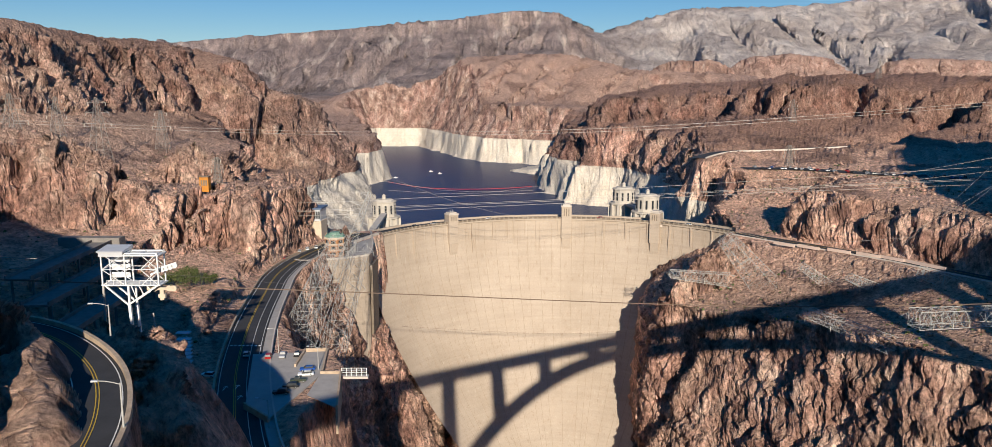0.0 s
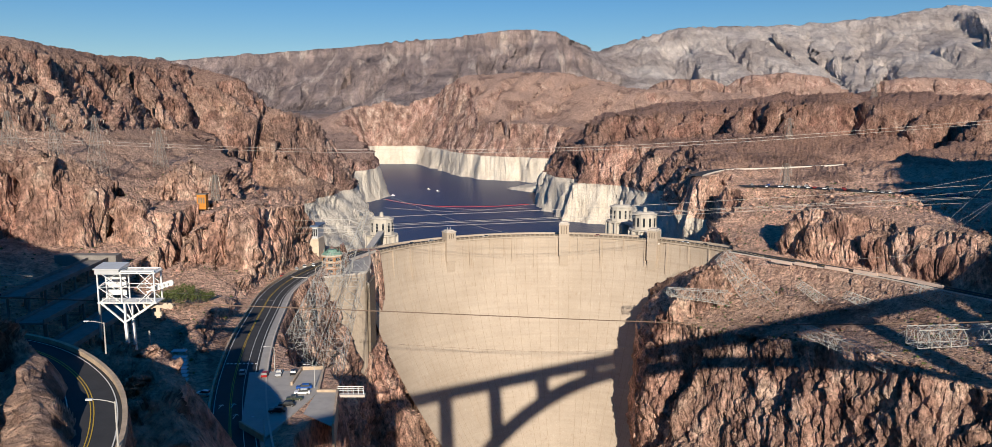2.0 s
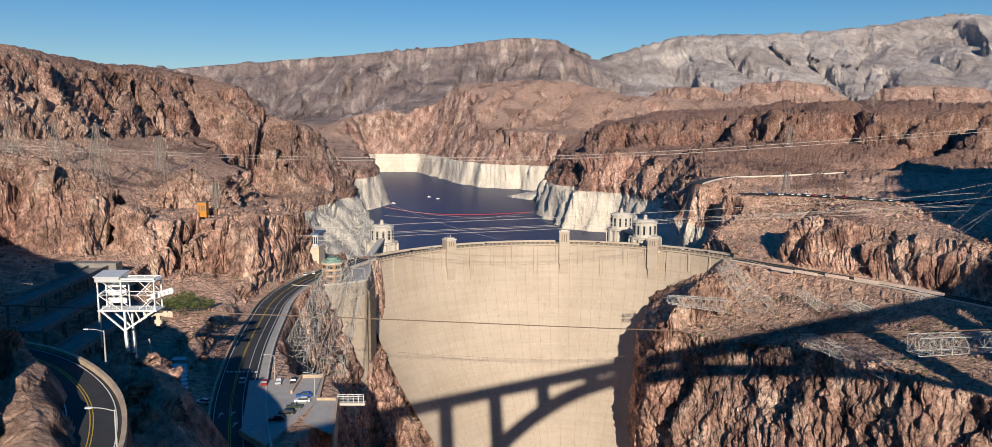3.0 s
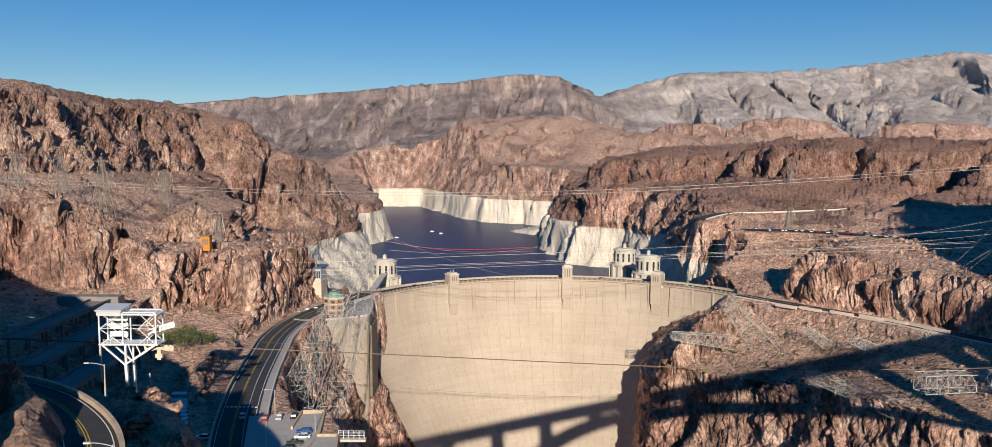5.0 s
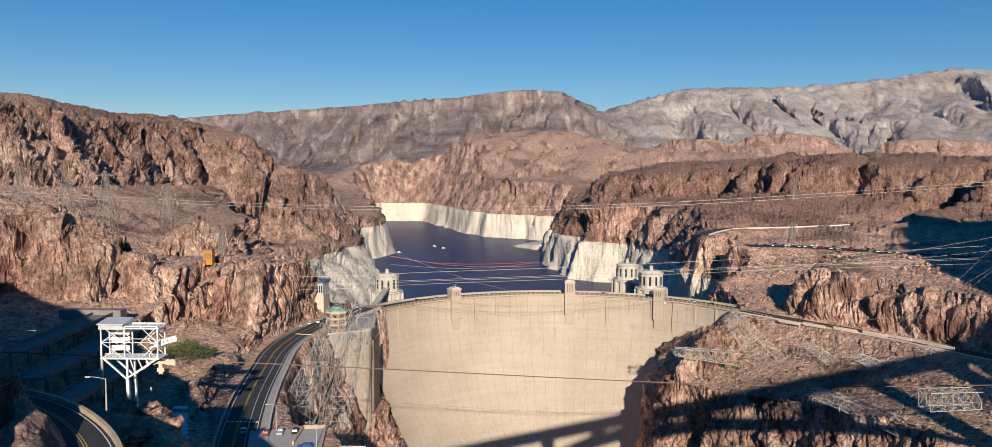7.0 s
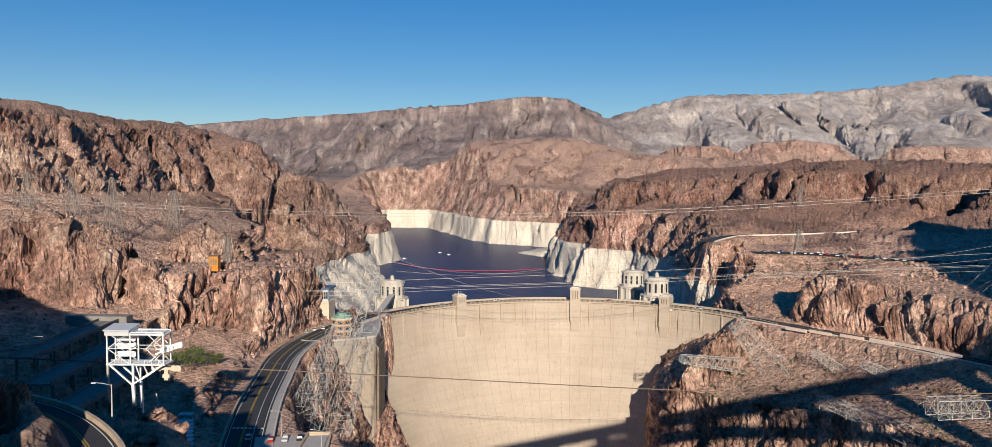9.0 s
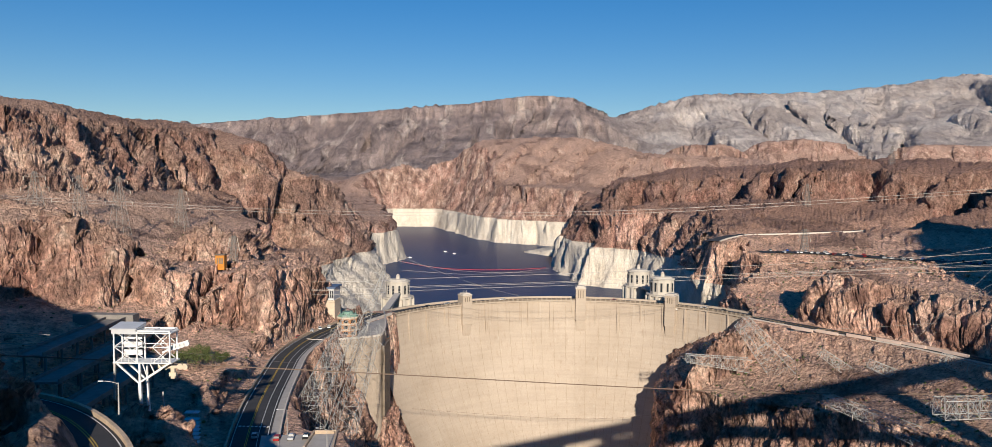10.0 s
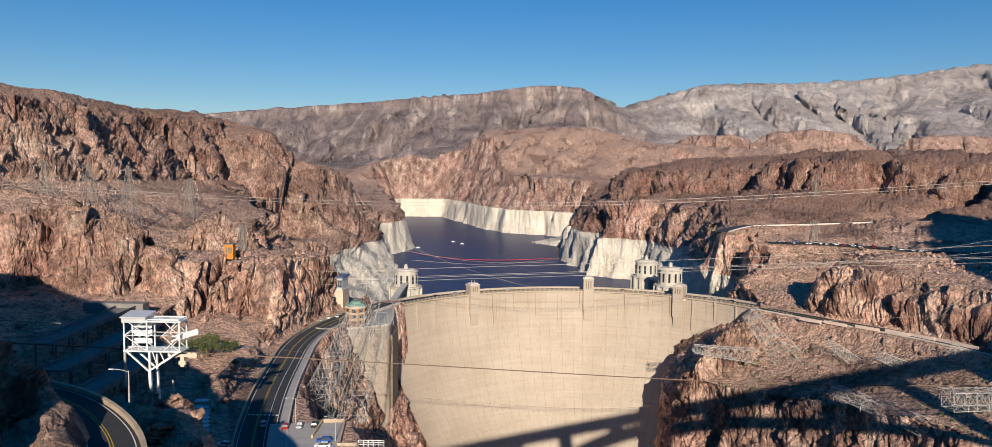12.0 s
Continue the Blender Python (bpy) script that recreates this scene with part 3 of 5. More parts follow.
def face_material():
    """Weathered cream concrete with pour lines and long rust and water streaks."""
    m, n, l, b = material("weathered_concrete", 0.92)
    big = spread(n, l, 0.03, detail=4)
    streak = spread(n, l, 0.55, (1, 1, 0.018), detail=7, rough=0.75)
    pour = spread(n, l, 0.5, (0.05, 0.05, 1.3), detail=3)
    fine = spread(n, l, 1.5, detail=5)
    col = ramp(n, l, big, [(0.35, (0.40, 0.325, 0.25)), (0.65, (0.46, 0.38, 0.30))])
    col = mix(n, l, ramp(n, l, streak, [(0.56, (0, 0, 0)), (0.70, (0.75, 0.75, 0.75))]), col, (0.31, 0.23, 0.16))
    col = mix(n, l, ramp(n, l, streak, [(0.26, (0.7, 0.7, 0.7)), (0.42, (0, 0, 0))]), col, (0.55, 0.49, 0.40))
    col = mix(n, l, 1.0, col, ramp(n, l, pour, [(0.3, (0.94, 0.94, 0.94)), (0.6, (1.03, 1.03, 1.03))]), "MULTIPLY")
    l.new(mix(n, l, 1.0, col, ramp(n, l, fine, [(0.3, (0.92, 0.92, 0.92)), (0.7, (1.06, 1.06, 1.06))]), "MULTIPLY"), b.inputs["Base Color"])
    bump(n, l, b, calc(n, l, "ADD", pour, fine), 0.5, 0.12)
    return m


FACE = face_material()
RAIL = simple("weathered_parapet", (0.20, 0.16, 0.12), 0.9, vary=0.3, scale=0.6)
GLASS = simple("dark_window_glass", (0.03, 0.035, 0.04), 0.15, vary=0.2, scale=0.4, grain=0)
STONE_GREY = simple("grey_parapet_stone", (0.30, 0.25, 0.19), 0.9, vary=0.2, scale=0.5)
dam = tagged(new("dam"), "curved cream concrete arch dam streaked with water stains", "dam")
zs = [CREST_Z - 1.2 - 3.0 * i for i in range(66)]
angles = [A0 + (A1 - A0) * i / 180 for i in range(181)]
sheet("downstream_face", [[dam_point(q, face_radius(z), z) for z in zs] for q in angles], FACE, dam)
prof = ((WALL_R, CREST_Z - 1.3), (WALL_R - 0.9, CREST_Z - 1.3), (WALL_R - 0.9, CREST_Z - 0.4), (WALL_R + 1.0, CREST_Z - 0.4), (WALL_R + 1.0, CREST_Z - 0.9), (DAM_R + 2, CREST_Z - 0.9), (DAM_R + 2, CREST_Z + 0.3), (DAM_R + 3, CREST_Z + 0.3), (DAM_R + 3, -40))
sheet("crest", [[dam_point(q, r, z) for r, z in prof] for q in angles], FACE, dam)
sheet("crest_road", [[dam_point(q, r, CREST_Z - 0.86) for r in (WALL_R + 2.6, DAM_R + 0.4)] for q in angles], ASPHALT, dam)
sheet("parapet", [[dam_point(q, r, z) for r, z in ((WALL_R - 0.4, CREST_Z - 0.39), (WALL_R - 0.4, CREST_Z + 0.75), (WALL_R + 0.1, CREST_Z + 0.75), (WALL_R + 0.1, CREST_Z - 0.39))] for q in angles], RAIL, dam)
for i in range(0, 181, 2):     # parapet posts
    bm = bmesh.new()
    q = angles[i]
    box(bm, (-0.5, -0.45, -0.4), (0.5, 0.45, 1.0), Matrix.Translation(dam_point(q, WALL_R - 0.25, CREST_Z)) @ pose(0, 0, 0, 0, 0, -math.degrees(q)))
    part("parapet_post", bm, STONE_GREY, dam)
for i in range(17):            # slender fins under the crest
    q = radians(-56 + 7 * i + 1.5)
    lo = 18 + 5 * math.sin(i * 2.1)
    rows = []
    for r, z, w in ((0.75, -1.3, 0.5), (0.75, -6, 0.45), (0.35, -lo, 0.3)):
        rr = face_radius(CREST_Z + z)
        rows.append([dam_point(q - w / rr, rr + 0.3, CREST_Z + z), dam_point(q - w / rr, rr - r, CREST_Z + z), dam_point(q + w / rr, rr - r, CREST_Z + z), dam_point(q + w / rr, rr + 0.3, CREST_Z + z)])
    sheet("fin", rows, FACE, dam)


JOINT = simple("joint_mortar", (0.33, 0.26, 0.185), 0.95, vary=0.25, scale=0.4)
for i in range(33):            # contraction joints down the face
    q = radians(-57 + 3.5 * i + 0.35 * math.sin(i * 1.7))
    low = -125 if i % 2 else -60 - 25 * math.sin(i)
    rows = []
    for k in range(24):
        z = CREST_Z - 4 + (low - CREST_Z + 4) * k / 23
        rr = face_radius(z)
        rows.append([dam_point(q - 0.09 / rr, rr + 0.02, z), dam_point(q - 0.06 / rr, rr - 0.07, z), dam_point(q + 0.06 / rr, rr - 0.07, z), dam_point(q + 0.09 / rr, rr + 0.02, z)])
    sheet("joint", rows, JOINT, dam)


def dam_tower(q, rise, w=7.0):
    """A concrete lift tower standing out from the face, with a stepped head."""
    t = tagged(new("dam_tower"), "square pale concrete tower rising from the dam crest", "tower", "towers on the dam crest")
    t.matrix_world = Matrix.Translation(dam_point(q, WALL_R + 0.5, CREST_Z)) @ pose(0, 0, 0, 0, 0, -math.degrees(q))
    bm = bmesh.new()
    box(bm, (-w / 2, -3.2, -14), (w / 2, 3.5, rise))
    v = box(bm, (-w / 2 + 0.5, -3.2, -30), (w / 2 - 0.5, 3.0, -14))
    for p in v:
        if p.co.z < -20:
            p.co.y += 1.8
    bmesh.ops.bevel(bm, geom=bm.edges[:], offset=0.12, segments=1, affect="EDGES")
    part("shaft", bm, FACE, t)
    bm = bmesh.new()
    box(bm, (-w / 2 - 0.25, -3.45, rise), (w / 2 + 0.25, 3.75, rise + 0.7))
    box(bm, (-w / 2 + 0.9, -2.4, rise + 0.7), (w / 2 - 0.9, 2.6, rise + 1.6))
    part("cap", bm, PALE, t)
    for x in (-1.6, 0, 1.6):
        bm = bmesh.new()
        box(bm, (x - 0.3, -3.28, 1.5), (x + 0.3, -3.18, rise - 1.2))
        part("window_slot", bm, RAIL, t)
    for x in (-1, 1):
        bm = bmesh.new()
        beam(bm, (x, 0, rise + 1.6), (x, 0, rise + 3.4), 0.25)
        part("lamp_post", bm, PALE, t)
    return t


for q, rise in ((-33.3, 5.6), (4.0, 8.2), (32.0, 6.4)):
    dam_tower(radians(q), rise)


def ring_mesh(bm, r0, r1, z0, z1, sides=12, turn=0.0):
    pts = [[(r * math.cos(turn + 2 * math.pi * i / sides), r * math.sin(turn + 2 * math.pi * i / sides), z) for i in range(sides)] for r, z in ((r0, z0), (r1, z1))]
    lo, hi = [[bm.verts.new(p) for p in row] for row in pts]
    for i in range(sides):
        j = (i + 1) % sides
        bm.faces.new((lo[i], lo[j], hi[j], hi[i]))
    bm.faces.new(hi)
    bm.faces.new(lo[::-1])


TOWER_WHITE = simple("pale_tower_concrete", (0.50, 0.45, 0.38), 0.88, vary=0.14, scale=0.15, grain=0.04)


def intake_tower(x, y, top):
    t = tagged(new("intake_tower"), "tall pale concrete intake tower standing in the lake", "tower", "intake towers")
    t.location = (x, y, top)
    bm = bmesh.new()
    ring_mesh(bm, 11.5, 10.6, -95, -8.5, 12)
    part("shaft", bm, TOWER_WHITE, t)
    for i in range(12):
        q = 2 * math.pi * i / 12
        bm = bmesh.new()
        box(bm, (9.6, -0.9, -95), (12.6, 0.9, -8.6), pose(0, 0, 0, 0, 0, math.degrees(q)))
        part("buttress", bm, TOWER_WHITE, t)
    bm = bmesh.new()
    ring_mesh(bm, 12.3, 12.3, -8.5, -7.4, 12)
    ring_mesh(bm, 9.2, 8.8, -7.4, 3.6, 12)
    ring_mesh(bm, 9.5, 9.5, 3.6, 4.4, 12)
    part("gallery", bm, TOWER_WHITE, t)
    for i in range(12):
        q = 2 * math.pi * (i + 0.5) / 12
        bm = bmesh.new()
        box(bm, (8.7, -0.75, -5.2), (8.95, 0.75, 1.4), pose(0, 0, 0, 0, 0, math.degrees(q)))
        part("window", bm, GLASS, t)
    bm = bmesh.new()
    ring_mesh(bm, 7.6, 6.4, 4.4, 5.6, 12)
    ring_mesh(bm, 1.6, 1.3, 5.6, 8.2, 8)
    ring_mesh(bm, 1.8, 0.3, 8.2, 9.4, 8)
    part("roof", bm, TOWER_WHITE, t)
    return t


for x, y, top in ((-85, 590, 56.5), (105, 640, 60.0), (115, 590, 60.5)):
    intake_tower(x, y, top)
for a, b in (((-80, 488), (-84, 582)), ((113, 522), (115, 580)), ((114, 600), (107, 630))):
    bm = bmesh.new()
    beam(bm, (a[0], a[1], 53.0), (b[0], b[1], 52.0), 4.5, 1.6)
    tagged(part("access_bridge", bm, PALE), "narrow concrete access bridge to an intake tower", "footbridge", "access bridges")

# ---------------------------------------------------------------- roads
WHITE = simple("white_road_paint", (0.72, 0.71, 0.68), 0.7, vary=0.15, scale=0.8, grain=0)
YELLOW = simple("yellow_road_paint", (0.55, 0.36, 0.05), 0.7, vary=0.15, scale=0.8, grain=0)
STONE = simple("tan_stone_wall", (0.46, 0.35, 0.25), 0.95, vary=0.3, scale=0.5, grain=0.06)
PAVING = simple("grey_paving", (0.40, 0.37, 0.34), 0.92, vary=0.14, scale=0.4, grain=0.02)


def road(pts, half, label):
    line = smooth_line(pts, 2.5)
    r = tagged(sheet("road", ribbon(line, [(-half, 0), (0, 0.06), (half, 0)]), ASPHALT), label, "road", kind="structure")
    return line, r


def stripe(line, off, w, mat, parent, a=0.0, b=1.0, name="road_line"):
    n = len(line)
    cut = line[int(a * n):max(int(b * n), int(a * n) + 2)]
    return sheet(name, ribbon(cut, [(off - w / 2, 0.10), (off + w / 2, 0.10)]), mat, parent)


def wall_along(line, off, w, h, mat, name, label, category):
    g = ribbon(line, [(off - w / 2, -1.0), (off - w / 2, h), (off + w / 2, h), (off + w / 2, -1.0)])
    return tagged(sheet(name, g, mat), label, category, kind="structure")


main_line, main_road = road(ROAD_MAIN, 6.0, "dark asphalt road with yellow and white lane lines")
for off, w, mat in ((-5.4, 0.2, WHITE), (-1.2, 0.18, YELLOW), (-0.75, 0.18, YELLOW), (2.3, 0.16, WHITE), (5.2, 0.2, WHITE)):
    stripe(main_line, off, w, mat, main_road)
wall_along(main_line, 7.4, 2.6, 0.22, PAVING, "pavement", "pale concrete footway beside the road", "footway")
wall_along(main_line, 8.9, 0.5, 1.2, PALE, "parapet_wall", "pale concrete parapet along the footway", "wall")
wall_along(main_line[40:], -6.7, 0.6, 0.9, STONE, "roadside_wall", "low tan kerb wall beside the road", "wall")
curve_line, curve_road = road(ROAD_CURVE, 3.7, "curving dark asphalt road with a double yellow line")
for off, w, mat in ((-3.05, 0.16, WHITE), (-0.2, 0.14, YELLOW), (0.2, 0.14, YELLOW), (3.1, 0.16, WHITE)):
    stripe(curve_line, off, w, mat, curve_road)
wall_along(curve_line, 4.05, 0.65, 0.8, STONE, "stone_parapet", "tan stone parapet on the outer side of the bend", "wall")
wall_along(curve_line[10:], -4.2, 0.9, 0.12, PALE, "kerb", "pale gravelly kerb on the inner side of the bend", "kerb")
az_line, az_road = road(ROAD_AZ, 4.4, "grey road on a rock shelf past the dam")
stripe(az_line, 0, 0.3, YELLOW, az_road)
wall_along(az_line, 5.2, 0.4, 0.25, PALE, "kerb", "pale low kerb along the shelf road", "kerb")
high_line, high_road = road(ROAD_HIGH, 6.0, "dark road across the far bench with a pale barrier")
wall_along(high_line, 6.8, 0.6, 0.9, PALE, "roadside_wall", "pale concrete barrier along the far road", "wall")
lot_line, lot_road = road(ROAD_LOT, 9.0, "dark parking lot on the far bench")
# zebra crossing and arrows
for i in range(8):
    p = np.array([-83.6 - 5 + i * 1.35, 251.5])
    bm = bmesh.new()
    box(bm, (p[0], p[1] - 0.5, 58.06), (p[0] + 0.7, p[1] + 0.5, 58.16))
    part("crossing_mark", bm, WHITE, main_road)
for x, y in ((-74.2, 214), (-77.4, 213), (-71, 206)):
    bm = bmesh.new()
    for a, b in (((0, -1.6), (0, 1.4)), ((-0.7, 0.7), (0, 1.6)), ((0.7, 0.7), (0, 1.6))):
        beam(bm, (x + a[0], y + a[1], 58.1), (x + b[0], y + b[1], 58.1), 0.22, 0.06)
    part("road_arrow", bm, WHITE, main_road)
# tilted barrier slabs along the shelf road
slab_bm = bmesh.new()
v = box(slab_bm, (-6.6, -0.6, 0), (6.6, 0.6, 1.7))
for p in v:
    if p.co.z > 1:
        p.co.y *= 0.55
bmesh.ops.bevel(slab_bm, geom=slab_bm.edges[:], offset=0.1, segments=1, affect="EDGES")
slab = None
PINK = simple("pinkish_concrete", (0.62, 0.47, 0.38), 0.9, vary=0.15, scale=0.3)
for x, y in ((164.5, 440), (175, 431.5), (187.5, 420.5), (198.5, 410), (206.5, 400.5), (212.5, 391.5), (217.5, 381.5)):
    k = int(np.argmin(np.hypot(az_line[:, 0] - x, az_line[:, 1] - y)))
    d = az_line[min(k + 2, len(az_line) - 1)] - az_line[max(k - 2, 0)]
    m = Matrix.Translation((x, y, 55.3)) @ pose(0, 0, 0, 0, 0, math.degrees(math.atan2(d[1], d[0])))
    if slab is None:
        slab = tagged(part("barrier_slab", slab_bm, PINK), "long pinkish concrete barrier beside the shelf road", "barrier", "roadside barriers")
        slab.matrix_world = m
    else:
        copy_thing(slab, m)

# ---------------------------------------------------------------- the bridge under the camera
BR = Vector((0.853, 0.522, 0)).normalized()
BN = Vector((BR.y, -BR.x, 0))          # away from the dam
CROWN, SPAN, RISE, DECK_Z = 141.0, 161.0, 88.0, 139.4


def bridge_point(s, off, z):
    p = BR * s + BN * off
    return (p.x, p.y, z)


bridge = tagged(new("arch_bridge"), "tall concrete arch road bridge over the gorge", "bridge")
deck = [[bridge_point(s, o, z) for o, z in ((-0.3, DECK_Z), (-0.3, DECK_Z - 2.6), (16, DECK_Z - 2.6), (16, DECK_Z), (-0.3, DECK_Z))] for s in range(-330, 420, 10)]
sheet("deck", deck, PALE, bridge)
for off in (1.5, 9.5):
    rib = []
    for i in range(61):
        u = -1 + 2 * i / 60
        z = DECK_Z - 10.6 - RISE * u * u
        s = CROWN + SPAN * u
        rib.append([bridge_point(s, off + o, z + k) for o, k in ((0, 1.8), (0, -1.8), (5, -1.8), (5, 1.8), (0, 1.8))])
    sheet("arch_rib", rib, PALE, bridge)
    for i in range(-7, 8):
        s = CROWN + 36.6 * (i + 0.5)
        u = (s - CROWN) / SPAN
        low = DECK_Z - 10.6 - RISE * u * u if abs(u) < 1 else 20
        bm = bmesh.new()
        v = box(bm, (-2.0, 0, low), (2.0, 5, DECK_Z - 2.6))
        m = Matrix(((BR.x, BN.x, 0, BR.x * s + BN.x * (off + 0.5)), (BR.y, BN.y, 0, BR.y * s + BN.y * (off + 0.5)), (0, 0, 1, 0), (0, 0, 0, 1)))
        bmesh.ops.transform(bm, matrix=m, verts=bm.verts)
        part("column", bm, PALE, bridge)

# ---------------------------------------------------------------- things on the left bank
STEEL_WHITE = simple("white_painted_steel", (0.72, 0.72, 0.70), 0.55, vary=0.12, scale=0.6, grain=0)
GALV = simple("galvanised_steel", (0.44, 0.43, 0.40), 0.6, 0.1, vary=0.2, scale=0.8, grain=0)
OLD_STEEL = simple("dull_weathered_steel", (0.25, 0.225, 0.20), 0.7, 0.1, vary=0.2, scale=0.8, grain=0)
TIN = simple("pale_sheet_roof", (0.55, 0.56, 0.57), 0.5, 0.2, vary=0.1, scale=0.5, grain=0.01)
BRICK = simple("orange_brown_masonry", (0.42, 0.21, 0.10), 0.9, vary=0.22, scale=0.7)
COPPER = simple("green_copper_roof", (0.17, 0.28, 0.22), 0.7, vary=0.3, scale=0.6)
BLUE_ROOF = simple("blue_metal_roof", (0.10, 0.14, 0.22), 0.5, vary=0.15, scale=0.4)
DARK = simple("dark_rubber", (0.02, 0.02, 0.02), 0.8, vary=0.1, scale=1, grain=0)
CREAM = simple("cream_render", (0.58, 0.48, 0.36), 0.9, vary=0.12, scale=0.4)
CABLE = simple("steel_cable", (0.40, 0.37, 0.34), 0.5, 0.4, vary=0.1, scale=0.3, grain=0)
DARK_CABLE = simple("dark_cable", (0.17, 0.12, 0.09), 0.7, 0.2, vary=0.1, scale=0.3, grain=0)


def level(x, y):
    return float(land(np.array([[float(x)]]), np.array([[float(y)]]))[0, 0])


def truss(bm, a, b, wa, wb, up, panels, thick, depth=None):
    """A four-legged lattice from a to b that tapers from wa to wb; up gives its second side."""
    a, b = Vector(a), Vector(b)
    d = (b - a).normalized()
    s1 = d.cross(Vector(up)).normalized()
    s2 = d.cross(s1).normalized()
    k = depth or 1.0
    rings = []
    for i in range(panels + 1):
        f = i / panels
        w = (wa + (wb - wa) * f) / 2
        c = a + (b - a) * f
        rings.append([c + s1 * w * p + s2 * w * q * k for p, q in ((-1, -1), (1, -1), (1, 1), (-1, 1))])
    for i in range(4):
        j = (i + 1) % 4
        beam(bm, rings[0][i], rings[-1][i], thick * 1.5)
        for lo, hi in zip(rings[:-1], rings[1:]):
            beam(bm, lo[i], hi[j], thick * 0.7)
            beam(bm, lo[j], hi[i], thick * 0.7)
            beam(bm, hi[i], hi[j], thick * 0.8)
    return s1, s2


def cable_gantry():
    """The white cableway head tower on two braced legs."""
    g = tagged(new("cableway_gantry"), "white steel cableway head tower on braced legs", "gantry")
    o = Vector((-93.8, 200, 92))
    bm = bmesh.new()
    for x in (-8, -2, 6.5):
        for y in (-2.2, 2.2):
            beam(bm, o + Vector((x, y, 0)), o + Vector((x, y, 8.6)), 0.32)
    for x0, x1 in ((-8, -2), (6.5 - 4.5, 6.5)):
        for y in (-2.2, 2.2):
            for z0, z1 in ((0, 4.2), (4.2, 8.4)):
                beam(bm, o + Vector((x0, y, z0)), o + Vector((x1, y, z1)), 0.16)
                beam(bm, o + Vector((x0, y, z1)), o + Vector((x1, y, z0)), 0.16)
    for z in (0, 4.2, 8.4):
        for y in (-2.2, 2.2):
            beam(bm, o + Vector((-8, y, z)), o + Vector((6.5, y, z)), 0.32 if z != 4.2 else 0.14)
        for x in (-8, -2, 2, 6.5):
            beam(bm, o + Vector((x, -2.2, z)), o + Vector((x, 2.2, z)), 0.2)
    part("frame", bm, STEEL_WHITE, g)
    bm = bmesh.new()
    box(bm, o + Vector((-8.4, -2.7, 7.6)), o + Vector((-2.2, 2.7, 8.8)))
    v = box(bm, o + Vector((-8.7, -3.0, 8.8)), o + Vector((-1.9, 3.0, 9.8)))
    for p in v:
        if p.co.z > o.z + 9.2 and p.co.y < o.y:
            p.co.z -= 0.7
    part("machine_house", bm, TIN, g, "pale sheet-metal machine house")
    for i in range(3):
        bm = bmesh.new()
        box(bm, o + Vector((-7.4, 1.9, 1.2 + i * 2.1)), o + Vector((-2.6, 2.05, 2.6 + i * 2.1)))
        part("panel", bm, STEEL_WHITE, g)
    for z in (7.9, 0.1):
        bm = bmesh.new()
        box(bm, o + Vector((-8.2, -2.6, z - 0.15)), o + Vector((7.0, 2.6, z + 0.15)))
        part("platform" if z < 1 else "top_chord", bm, STEEL_WHITE, g)
    for x in (-6.8, 1.8):
        bm = bmesh.new()
        for i in range(6):
            beam(bm, o + Vector((x + 0.9 * i, -2.6, 0.2)), o + Vector((x + 0.9 * i, -2.6, 1.4)), 0.08)
        beam(bm, o + Vector((x, -2.6, 1.4)), o + Vector((x + 4.5, -2.6, 1.4)), 0.1)
        part("guard_rail", bm, STEEL_WHITE, g)
    low = level(o.x, o.y) - 1
    for y in (-2.0, 2.0):
        bm = bmesh.new()
        beam(bm, o + Vector((-1.5, y, -5.5)), (o.x - 0.5, o.y + y, low), 0.7)
        beam(bm, o + Vector((-7.6, y, 0)), o + Vector((-1.5, y, -5.5)), 0.4)
        beam(bm, o + Vector((6.2, y, 0)), o + Vector((-1.5, y, -5.0)), 0.45)
        for f in (0.25, 0.5, 0.75):
            p = o + (Vector((6.2, y, 0)) * (1 - f) + Vector((-1.5, y, -5.0)) * f)
            beam(bm, p, (p.x - 1.2, p.y, o.z), 0.22)
        beam(bm, o + Vector((-1.5, y, 0)), o + Vector((-1.5, y, -5.5)), 0.5)
        part("leg", bm, STEEL_WHITE, g)
    bm = bmesh.new()
    beam(bm, (o.x + 3.5, o.y, o.z - 8), (o.x + 5.5, o.y + 1, low), 0.35)
    beam(bm, (o.x - 9.0, o.y, o.z), (o.x - 9.6, o.y, low), 0.5)
    part("stay", bm, GALV, g)
    bm = bmesh.new()
    for i in range(5):
        ring_mesh(bm, 0.75, 0.75, -0.25, 0.25, 12)
        new_v = [v for v in bm.verts if abs(v.co.z) < 0.3 and v.co.length < 0.9]
        bmesh.ops.transform(bm, matrix=Matrix.Translation(o + Vector((5.5 + i * 1.1, 0, 3.4 + 0.35 * i))) @ pose(0, 0, 0, 90, 0, 0), verts=new_v)
    beam(bm, o + Vector((3.5, 0, 2.4)), o + Vector((10.4, 0, 4.9)), 0.4)
    beam(bm, o + Vector((3.5, 0, 3.4)), o + Vector((10.4, 0, 5.6)), 0.3)
    part("saddle", bm, STEEL_WHITE, g)
    # hook block hanging from the track cable
    h = tagged(new("hook_block"), "pale yellow hook block hanging from the cableway", "hook block")
    c = Vector((-87.5, 200, 89.8))
    bm = bmesh.new()
    box(bm, c + Vector((-3, -0.4, 0.5)), c + Vector((3, 0.4, 1.2)))
    part("beam", bm, CREAM, h)
